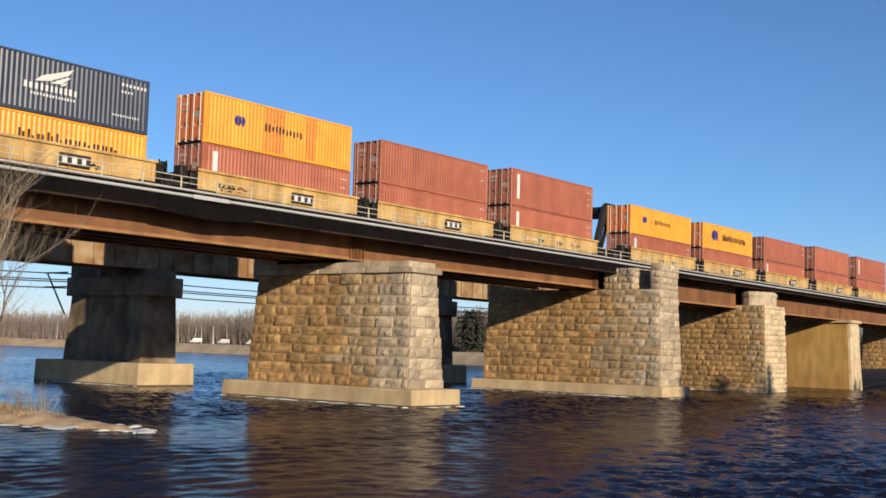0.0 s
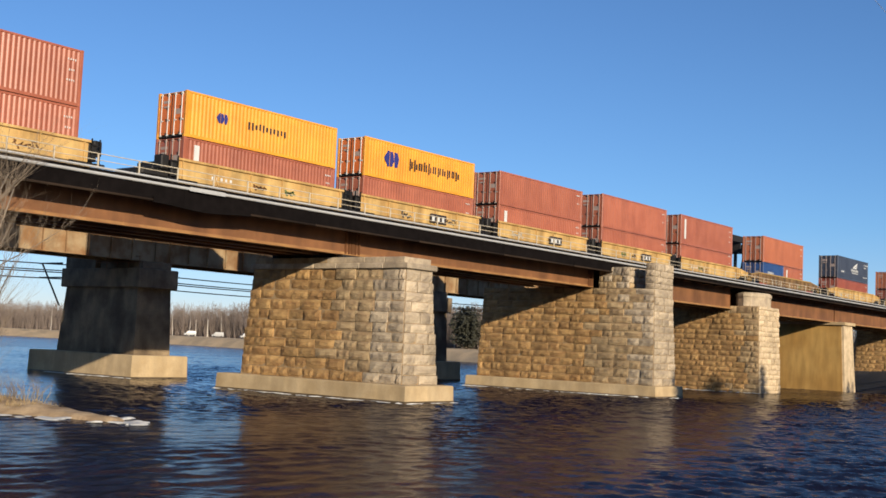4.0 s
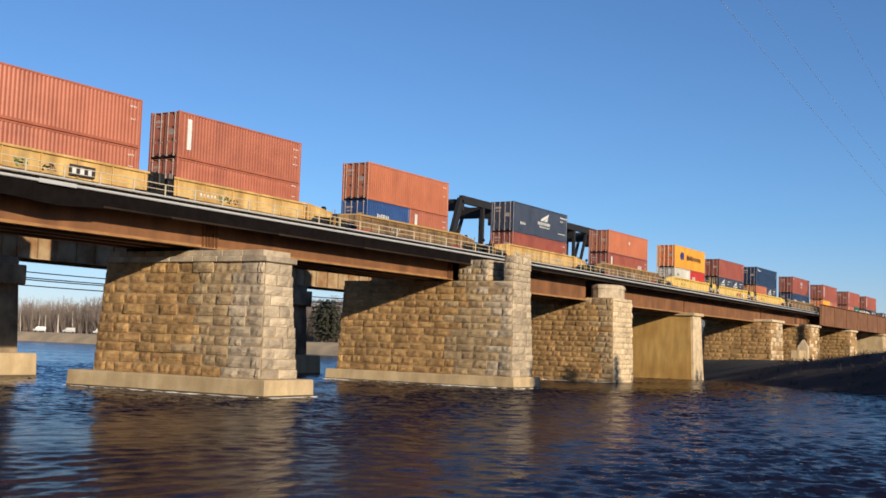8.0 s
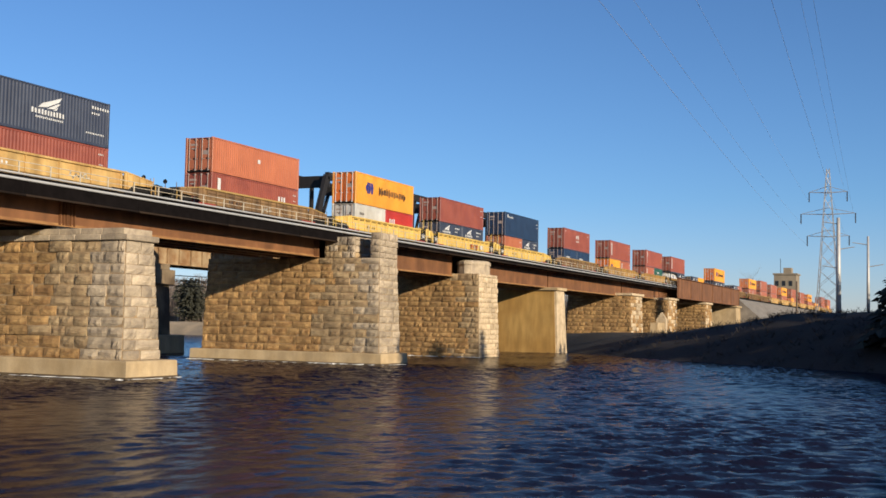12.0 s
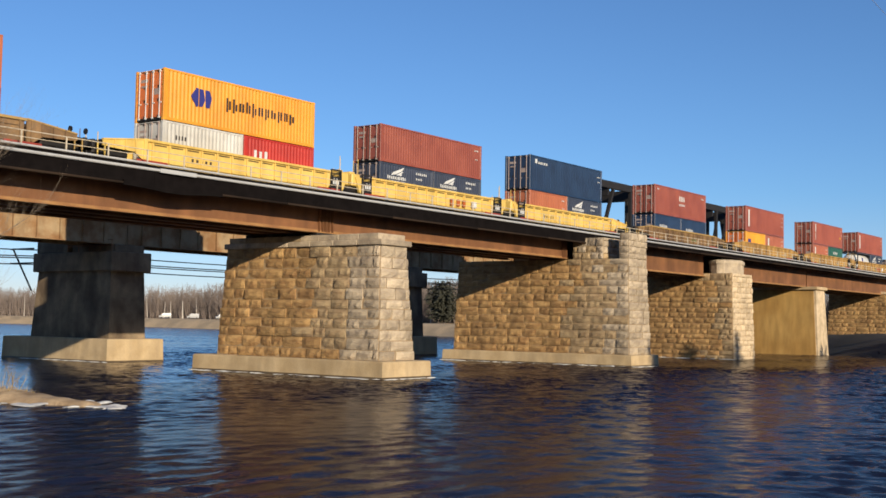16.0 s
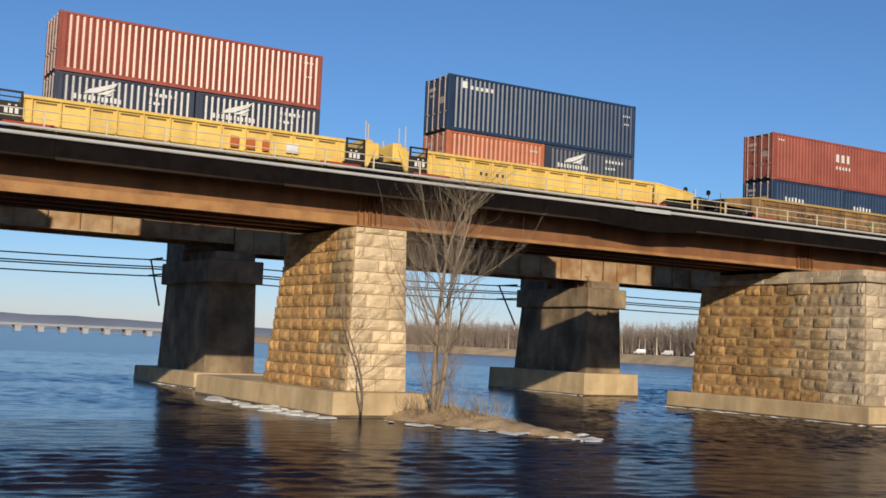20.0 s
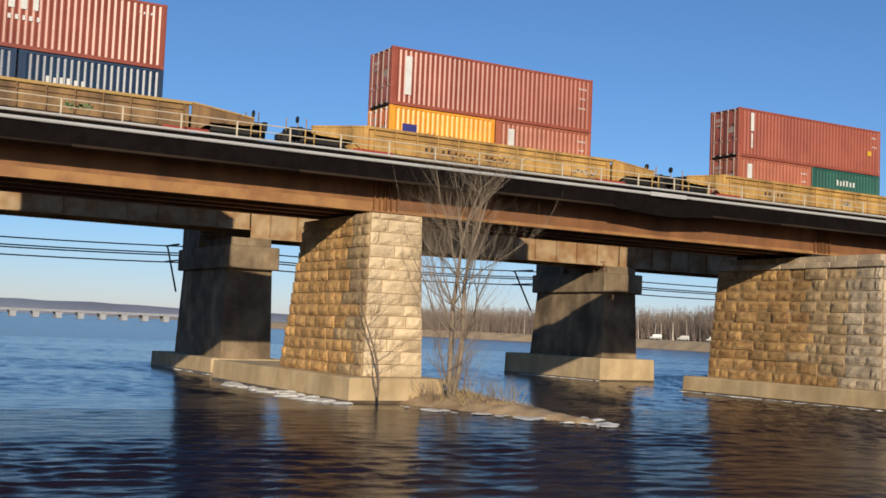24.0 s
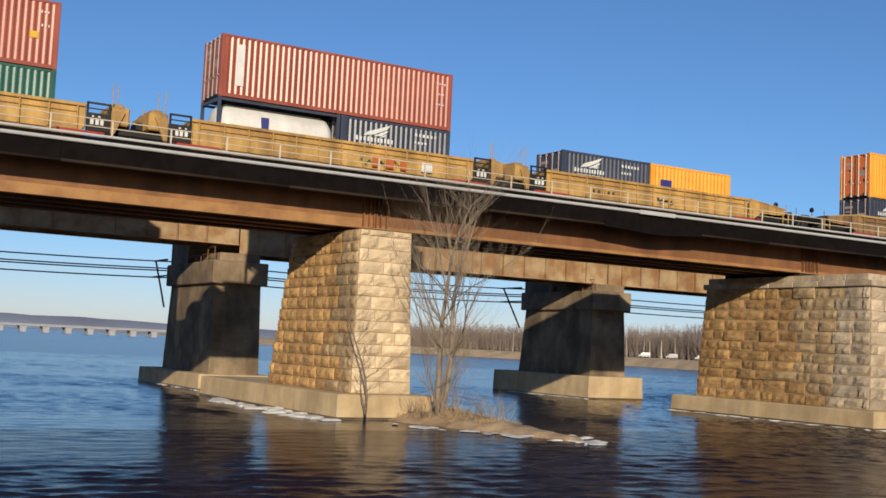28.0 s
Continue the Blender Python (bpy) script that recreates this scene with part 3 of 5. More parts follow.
for i, (x, top) in enumerate(((-4.1, 1.05), (26.9, 1.05), (57.8, 1.75), (93.8, 1.9), (121.6, 1.9))):
    q = thing("old_pier", "stained grey concrete pier of the bridge behind", "bridge pier", "piers of the bridge behind", "structure")
    part("shaft", frustum(x - 1.6, x + 1.6, 72.5, 81.6, top, 6.9, 0.12, 0.2, 0.6), OLD_CONCRETE, q)
    part("cap", Geo().bev(x - 1.9, x + 1.9, 72.0, 82.0, 6.9, 8.4, 0.06), OLD_CONCRETE, q, "thicker concrete cap")
    part("bearing_block", Geo().bev(x - 1.4, x + 1.4, 72.3, 77.6, 8.4, 8.95, 0.04), OLD_CONCRETE, q)
    if x < 80:
        part("upper_block", Geo().bev(x - 1.7, x + 1.5, 77.8, 81.8, 8.4, 10.1, 0.05), OLD_CONCRETE, q)
    footing(q, x - 2.7, x + 2.6, 71.2, 84.5, top, CONCRETE)
    if 20 < x < 80:
        rail = tagged(new("cap_railing"), "thin rusted railing on the cap of the pier behind", "railing", "pier railings")
        for k in range(5):
            part("post", Geo().tube((x - 1.8, 72.2 + 1.35 * k, 8.38), (x - 1.8, 72.2 + 1.35 * k, 9.3), .03, n=5), RUST, rail)
        for z in (8.85, 9.28):
            part("rail", Geo().tube((x - 1.8, 72.1, z), (x - 1.8, 77.7, z), .025, n=5), RUST, rail)
JOINTS = (-34.5, -4.1, 26.9, 57.8, 93.8, 125)
for z, y in ((8.85, 84.2), (8.35, 84.4), (8.2, 84.8), (7.65, 84.3)):
    for x0, x1 in zip(JOINTS, JOINTS[1:]):
        wire = tagged(new("cable"), "black cable strung along the bridge behind", "cable", "cables behind the bridge")
        k = [i / 10 for i in range(11)]
        pts = [Vector((x0 + (x1 - x0) * u, y, z - 1.0 * u * (1 - u))) for u in k]
        part("strand", Geo().stack([[p + Vector((0, .05 * math.cos(a), .05 * math.sin(a))) for a in (0, 1.26, 2.51, 3.77, 5.03)] for p in pts]), BLACK_STEEL, wire)
for x in JOINTS[1:5]:
    br = tagged(new("cable_bracket"), "dark steel bracket that carries the cables", "bracket", "cable brackets")
    part("arm", Geo().box(x - 2.0, x - 1.88, 81.9, 85.0, 8.75, 8.87), BLACK_STEEL, br)
    part("arm", Geo().box(x - 2.0, x - 1.88, 81.9, 85.0, 7.6, 7.7), BLACK_STEEL, br)
    part("brace", Geo().strut((x - 1.94, 84.7, 8.8), (x - 1.94, 82.0, 5.4), .1, .1, (1, 0, 0)), BLACK_STEEL, br)
truss = thing("truss_span", "dark steel through-truss span of the bridge behind", "bridge truss", kind="structure")
for y in (73.0, 78.6):
    x0, n, w, high = 123.5, 7, 9.8, 22.0
    part("top_chord", Geo().strut((x0 + w * .4, y, high), (x0 + w * (n - .4), y, high), .5, .95), BLACK_STEEL, truss)
    part("bottom_chord", Geo().strut((x0, y, 11.4), (x0 + w * n, y, 11.4), .5, .7), BLACK_STEEL, truss)
    part("end_post", Geo().strut((x0 - .4, y, 11.4), (x0 + w * .4, y, high), .5, .9), BLACK_STEEL, truss)
    part("end_post", Geo().strut((x0 + w * n, y, 11.4), (x0 + w * (n - .4), y, high), .5, .9), BLACK_STEEL, truss)
    for k in range(1, n):
        part("post", Geo().strut((x0 + w * k, y, 11.4), (x0 + w * k, y, high - .2), .4, .5), BLACK_STEEL, truss)
        part("diagonal", Geo().strut((x0 + w * k, y, 11.4), (x0 + w * (k + (.5 if k < n - 1 else .4)), y, high - .2), .35, .4), BLACK_STEEL, truss)
for k in range(8):
    part("portal_beam", Geo().box(128 + k * 8.6, 128.4 + k * 8.6, 73, 78.6, 20.6, 22.1), BLACK_STEEL, truss)
part("floor", Geo().box(123.5, 192, 72.8, 78.8, 10.9, 11.3), TIMBER, truss)


# ---- the train ----
SPEED, TRACK_Y, RAIL_Z, FLOOR_Z = 12.6, 50.94, 11.35, 11.70
W = 2.438
MOVERS = []


def paint(name, color, rough=0.36, vary=0.16, second=None, streak=0.1, rand=0.08):
    return mat(name, color, rough, vary=vary, scale=0.7, grain=9, bump=0.08, second=second, streak=streak, rand=rand)


PAINT = {
    "red": paint("brick_red_paint", (0.445, 0.140, 0.074), second=(0.38, 0.112, 0.058)),
    "maroon": paint("maroon_paint", (0.34, 0.090, 0.052), second=(0.28, 0.068, 0.040)),
    "orange": paint("orange_paint", (0.90, 0.40, 0.035), second=(0.82, 0.33, 0.027)),
    "orange_door": paint("red_orange_door_paint", (0.80, 0.20, 0.03), second=(0.70, 0.16, 0.025)),
    "deep": paint("deep_red_paint", (0.37, 0.098, 0.055), second=(0.31, 0.076, 0.043)),
    "vermilion": paint("vermilion_paint", (0.52, 0.165, 0.072), second=(0.46, 0.14, 0.062)),
    "navy": paint("slate_navy_paint", (0.055, 0.065, 0.095), second=(0.040, 0.048, 0.075)),
    "blue": paint("dark_blue_paint", (0.022, 0.048, 0.105), second=(0.018, 0.036, 0.080)),
    "royal": paint("blue_paint", (0.030, 0.080, 0.24)),
    "white": paint("dirty_white_paint", (0.66, 0.64, 0.58), second=(0.52, 0.49, 0.42)),
    "tank_white": paint("white_tank_paint", (0.88, 0.86, 0.80), second=(0.78, 0.75, 0.68)),
    "scarlet": paint("scarlet_paint", (0.55, 0.040, 0.022)),
    "green": paint("green_paint", (0.030, 0.12, 0.085)),
}
MARK = {"faded": mat("faded_door_marking", (0.46, 0.36, 0.31), 0.7, vary=0.3, grain=30, bump=0), "rod": mat("pale_lock_rod", (0.46, 0.37, 0.33), 0.6, vary=0.2, bump=0), "white": mat("white_marking", (0.75, 0.75, 0.72), 0.6, vary=0.12, bump=0), "black": mat("black_marking", (0.04, 0.03, 0.03), 0.6, vary=0.1, bump=0),
        "indigo": mat("indigo_marking", (0.03, 0.035, 0.22), 0.6, vary=0.1, bump=0), "rust": mat("orange_red_marking", (0.50, 0.12, 0.02), 0.6, vary=0.1, bump=0), "yellow": mat("yellow_marking", (0.75, 0.45, 0.03), 0.6, vary=0.1, bump=0),
        "patch": mat("repaired_orange_panel", (0.70, 0.25, 0.03), 0.6, vary=0.2)}
CAR = {"tan": mat("faded_yellow_car_paint", (0.66, 0.43, 0.155), 0.7, vary=0.22, scale=0.8, grain=8, second=(0.53, 0.31, 0.10), streak=0.3),
       "yellow": mat("bright_yellow_car_paint", (0.84, 0.58, 0.15), 0.5, vary=0.14, scale=0.8, grain=8, second=(0.74, 0.49, 0.115), streak=0.15),
       "amber": mat("worn_amber_car_paint", (0.56, 0.335, 0.095), 0.7, vary=0.3, scale=0.9, grain=7, second=(0.38, 0.215, 0.07), streak=0.35),
       "mustard": mat("grimy_mustard_car_paint", (0.29, 0.17, 0.070), 0.75, vary=0.4, scale=0.9, grain=7, second=(0.17, 0.095, 0.045), streak=0.45)}
LIP = {"tan": CAR["tan"], "amber": CAR["amber"], "yellow": CAR["yellow"], "mustard": mat("paler_yellow_edge", (0.46, 0.29, 0.09), 0.7, vary=0.3, scale=0.8, grain=8, second=(0.42, 0.27, 0.09))}
SHADOW_LINE = mat("dark_seal_and_rod_shadow", (0.05, 0.03, 0.025), 0.8, vary=0.3)
# the slots are not cut; their inner shade is put into this colour
SLOT = mat("shadowed_olive_slot", (0.16, 0.11, 0.035), 0.8, vary=0.3)
RED_SILL = mat("red_sill_paint", (0.40, 0.05, 0.03), 0.7, vary=0.25)
GREASE = mat("black_greasy_iron", (0.025, 0.022, 0.02), 0.6, 0.3, vary=0.4)
SHARED = {}


def shared(key, make):
    if key not in SHARED:
        SHARED[key] = make().mesh(key[0])
    return SHARED[key]


def corrugated(length, height, y, out, lo=-99, hi=99):
    """A side wall with trapezoidal corrugations, its outer plane at y."""
    g, pitch, depth = Geo(), 0.278, 0.036
    n = int((length - 0.3) / pitch)
    x = -(n * pitch) / 2
    line = []
    for i in range(n):
        line += [(x, 0), (x + 0.062, 0), (x + 0.146, depth), (x + 0.194, depth)]
        x += pitch
    line += [(x, 0)]
    line = [(-length / 2 + 0.1, 0)] + line + [(length / 2 - 0.1, 0)]
    line = [p for p in line if lo <= p[0] <= hi]
    for px, d in line:
        g.v += [(px, y + d * out, 0.16), (px, y + d * out, height - 0.1)]
    g.f = [(2 * i, 2 * i + 2, 2 * i + 3, 2 * i + 1) for i in range(len(line) - 1)]
    return g


def container(length, height, color, label, decals=()):
    """A shipping container: its origin is the middle of its underside, its doors face -x."""
    box = tagged(new("shipping_container"), label, "container", "containers on the train")
    m, L, H = PAINT[color], length, height
    h2, w2 = L / 2, W / 2
    part("side_wall", shared(("near_side", L, H), lambda: corrugated(L, H, -w2 + 0.012, 1)), m, box)
    part("side_wall", shared(("far_side", L, H), lambda: corrugated(L, H, w2 - 0.012, -1)), m, box)
    part("roof", shared(("roof", L, H), lambda: Geo().box(-h2 + .08, h2 - .08, -w2 + .06, w2 - .06, H - .07, H - .03)), m, box)
    part("floor", shared(("floor", L), lambda: Geo().box(-h2 + .08, h2 - .08, -w2 + .06, w2 - .06, .05, .16)), GREASE, box)
    part("bottom_rail", shared(("bottom_rails", L), lambda: Geo().box(-h2 + .15, h2 - .15, -w2, -w2 + .07, .02, .18).box(-h2 + .15, h2 - .15, w2 - .07, w2, .02, .18)), m, box)
    part("top_rail", shared(("top_rails", L, H), lambda: Geo().box(-h2 + .15, h2 - .15, -w2, -w2 + .07, H - .12, H - .015).box(-h2 + .15, h2 - .15, w2 - .07, w2, H - .12, H - .015)), m, box)
    post = shared(("post", H), lambda: Geo().bev(-.08, .08, -.08, .08, 0, H, .015))
    for sx in (-1, 1):
        for sy in (-1, 1):
            part("corner_post", post, m, box).location = (sx * (h2 - .08), sy * (w2 - .08), 0)
    casting = shared(("corner_casting",), lambda: Geo().bev(-.092, .092, -.092, .092, -.0, .13, .015))
    for sx in (-1, 1):
        for z in (0, H - .128):
            part("corner_casting", casting, m, box).location = (sx * (h2 - .09), -(w2 - .088), z)
    leaf = shared(("door", H), lambda: Geo().box(-.025, .025, -.56, .56, .2, H - .14).box(-.045, -.025, -.5, .5, .3, H * .36).box(-.045, -.025, -.5, .5, H * .42, H * .62).box(-.045, -.025, -.5, .5, H * .68, H - .24))
    rod = shared(("rod", H), lambda: Geo().tube((0, 0, .1), (0, 0, H - .06), .03, n=6).box(-.03, .03, -.16, .02, .95, 1.01).box(-.035, .035, -.06, .06, .12, .2).box(-.035, .035, -.06, .06, H - .2, H - .12))
    for sy in (-1, 1):
        door = part("door", leaf, PAINT.get(color + "_door", m), box)
        door.location = (-h2 + .06, sy * .57, 0)
        for dy in (-.3, .27):
            part("lock_rod", rod, MARK["white" if color == "orange" else "rod"], door, "pale galvanised lock rod").location = (-.07, dy, 0)
    # seals, plus strips beside the rods that darken the doors like shadow
    part("door_gasket", shared(("gasket", H), lambda: Geo().box(.0, .03, -.018, .018, .2, H - .14).box(.0, .03, -1.15, -1.125, .2, H - .14).box(.0, .03, 1.125, 1.15, .2, H - .14).box(.03, .034, -.72, -.62, .2, H - .14).box(.03, .034, .42, .52, .2, H - .14)), SHADOW_LINE, box, "dark door seal with strips for the rods' shadows").location = (-h2, 0, 0)
    for j, (ya, yb, za, zb) in enumerate(((.15, .75, .76, .82), (.2, .7, .66, .70), (-.8, -.35, .5, .62))):
        part("door_marking", shared(("door_mark", j, H), lambda: Geo().box(.012, .02, ya, yb, H * za, H * zb)), MARK["faded"], box).location = (-h2, 0, 0)
    part("front_wall", shared(("front", H, L), lambda: Geo().box(h2 - .07, h2 - .03, -w2 + .1, w2 - .1, .16, H - .1)), m, box)
    y = -w2 - 0.002
    for name, tint, boxes in decals:
        tiny = Geo()
        for d in boxes:
            flat = not isinstance(d[0], tuple)
            if name == "repaired_panel":
                part(name, corrugated(L, H, -w2 + .006, 1, d[0], d[1]), MARK[tint], box, "repaired darker orange wall panel")
                continue
            g = tiny if flat and d[3] - d[2] < .24 else Geo()
            if flat:
                g.box(d[0], d[1], y - .006, y + .012, d[2], d[3])
            else:
                g.hull([(px, y - .006, pz) for px, pz in d], [(px, y + .012, pz) for px, pz in d])
            if g is not tiny:
                part("letter_bar" if name == "lettering" else name, g, MARK[tint], box)
        if tiny.v:
            part("small_print", tiny, MARK[tint], box)["kind"] = "stuff"
    return box


def bars(x, z, high, count, wide, gap, seed=1, tall=0.25):
    """A row of plain upright bars as long and as heavy as a line of writing."""
    rnd, out = random.Random(seed), []
    for i in range(count):
        up = high * (1 + (tall if rnd.random() < 0.3 or i == 0 else 0))
        down = high * (tall if tall > 0.31 and rnd.random() < 0.22 else 0)
        w = wide * rnd.uniform(0.8, 1.1)
        if high < .34 or count < 5:
            out.append((x, x + w * 0.62, z - down, z + up))
        else:
            out += [(x, x + w * .32, z - down, z + up), (x + w * .54, x + w * .86, z, z + high * (.75 if i % 3 == 1 else 1))]
        x += w + gap
    return out


def ship_line(H, big=True):
    """An indigo emblem and a long dark word, both as plain shapes."""
    c, k = H * .56, (1.0 if big else 0.55)
    e = -3.55
    emblem = [[(e - .62 * k, c), (e - .2 * k, c - .55 * k), (e - .05 * k, c - .5 * k), (e - .05 * k, c + .5 * k), (e - .2 * k, c + .55 * k)],
              [(e + .02 * k, c - .5 * k), (e + .25 * k, c - .5 * k), (e + .45 * k, c - .1 * k), (e + .3 * k, c + .5 * k), (e + .02 * k, c + .5 * k)],
              [(e + .5 * k, c - .5 * k), (e + .8 * k, c - .5 * k), (e + .95 * k, c + .1 * k), (e + .75 * k, c + .5 * k), (e + .45 * k, c + .5 * k)]]
    return [("emblem", "indigo", emblem), ("lettering", "black", bars(-1.45, c - .32 * k, .5 * k, 11, .43 * k, .12 * k, 4, .32))]


def wing(H, at=0.0, k=1.0, side=True, up=.54):
    c = H * up
    shape = [[(at - .75 * k, c + .02 * k), (at - .1 * k, c + .12 * k), (at + .75 * k, c + .5 * k), (at + .98 * k, c + .78 * k), (at + .2 * k, c + .5 * k), (at - .45 * k, c + .28 * k)],
             [(at - .1 * k, c + .04 * k), (at + .45 * k, c + .1 * k), (at + .86 * k, c + .42 * k), (at + .7 * k, c + .42 * k)],
             [(at + .35 * k, c + .02 * k), (at + .6 * k, c + .06 * k), (at + .72 * k, c + .24 * k)]]
    shape += [(at + d[0] * k, at + d[1] * k, c + d[2] * k, c + d[3] * k) for d in bars(-1.2, -.3, .24, 11, .19, .04, 5, .12) + bars(-.9, -.52, .1, 15, .11, .03, 6, .1)]
    out = [("emblem", "white", shape)]
    if side:
        out.append(("lettering", "white", bars(at + 3.3 * k, H * .8, .16, 7, .2, .05, 2, .1) + bars(at + 3.3 * k, H * .68, .12, 4, .16, .05, 3, .1) + bars(at + 2.9 * k, H * .24, .1, 11, .12, .04, 5, .1)))
    return out


def strip(H, L=12.192):
    """The white upright sign near one end, and small print at the other."""
    return [("sign_panel", "white", [(-L / 2 + .75, -L / 2 + 1.12, H * .2, H * .86)]), ("lettering", "white", bars(L / 2 - .9, H * .78, .09, 4, .1, .04, 6, .1) + bars(L / 2 - .8, H * .6, .08, 3, .1, .04, 7, .1) + bars(L / 2 - .9, H * .42, .08, 4, .09, .04, 8, .1))]


def plain(H, L=12.192):
    return [("lettering", "white", bars(L / 2 - .95, H * .8, .09, 4, .1, .04, 9, .1) + bars(L / 2 - .85, H * .55, .07, 3, .1, .04, 3, .1))]


def small_word(H, L=6.058, tint="white", at=-.9, up=.5):
    return [("lettering", tint, bars(at, H * up, .3, 6, .22, .08, 12, .15))]


def tank(label):
    """A white tank in a dark frame."""
    t = tagged(new("tank_container"), label, "container", "containers on the train")
    L = 6.058
    for sx in (-1, 1):
        for sy in (-1, 1):
            part("frame_post", shared(("tank_post",), lambda: Geo().box(-.07, .07, -.07, .07, 0, 2.591)), PAINT["navy"], t).location = (sx * (L / 2 - .07), sy * 1.149, 0)
        for z in (.02, 2.45):
            part("frame_beam", shared(("tank_beam",), lambda: Geo().box(-.06, .06, -1.1, 1.1, 0, .12)), PAINT["navy"], t).location = (sx * (L / 2 - .07), 0, z)
    for sy in (-1, 1):
        for z in (.02, 2.45):
            part("frame_rail", shared(("tank_rail",), lambda: Geo().box(-L / 2 + .14, L / 2 - .14, -.05, .05, 0, .11)), PAINT["navy"], t).location = (0, sy * 1.149, z)
    rings = []
    for x, r in ((-2.9, .5), (-2.8, .9), (-2.6, 1.1), (-2.4, 1.18), (2.4, 1.18), (2.6, 1.1), (2.8, .9), (2.9, .5)):
        rings.append([(x, r * math.cos(a), 1.3 + r * math.sin(a)) for a in (2 * math.pi * i / 28 for i in range(28))])
    part("tank_shell", Geo().stack(rings), PAINT["tank_white"], t, "white tank shell", smooth=True)
    part("emblem", Geo().box(-.9, -.55, -1.2, -1.1, 1.3, 1.9), MARK["indigo"], t)
    return t


def bogie(parent, x, tag=0):
    b = part("bogie", shared(("bolster",), lambda: Geo().bev(-1.15, 1.15, -1.2, 1.2, .5, .9, .08)), GREASE, parent, "black greasy wheel truck")
    b.location = (x, 0, 0)
    frame_me = shared(("side_frame",), lambda: Geo().hull([(-1.25, -.07, .38), (1.25, -.07, .38), (1.25, .07, .38), (-1.25, .07, .38)], [(-1.1, -.07, .62), (1.1, -.07, .62), (1.1, .07, .62), (-1.1, .07, .62)]).hull([(-.55, -.07, .2), (.55, -.07, .2), (.55, .07, .2), (-.55, .07, .2)], [(-.8, -.07, .38), (.8, -.07, .38), (.8, .07, .38), (-.8, .07, .38)]))
    wheel_me = shared(("wheel",), lambda: Geo().tube((0, -.07, 0), (0, .07, 0), .42, n=20).tube((0, -.1, 0), (0, .1, 0), .12, n=10))
    for sy in (-1, 1):
        part("side_frame", frame_me, GREASE, b).location = (0, sy * 1.0, 0)
        for dx in (-.89, .89):
            part("wheel", wheel_me, GREASE, b).location = (dx, sy * .72, .42)
    return b


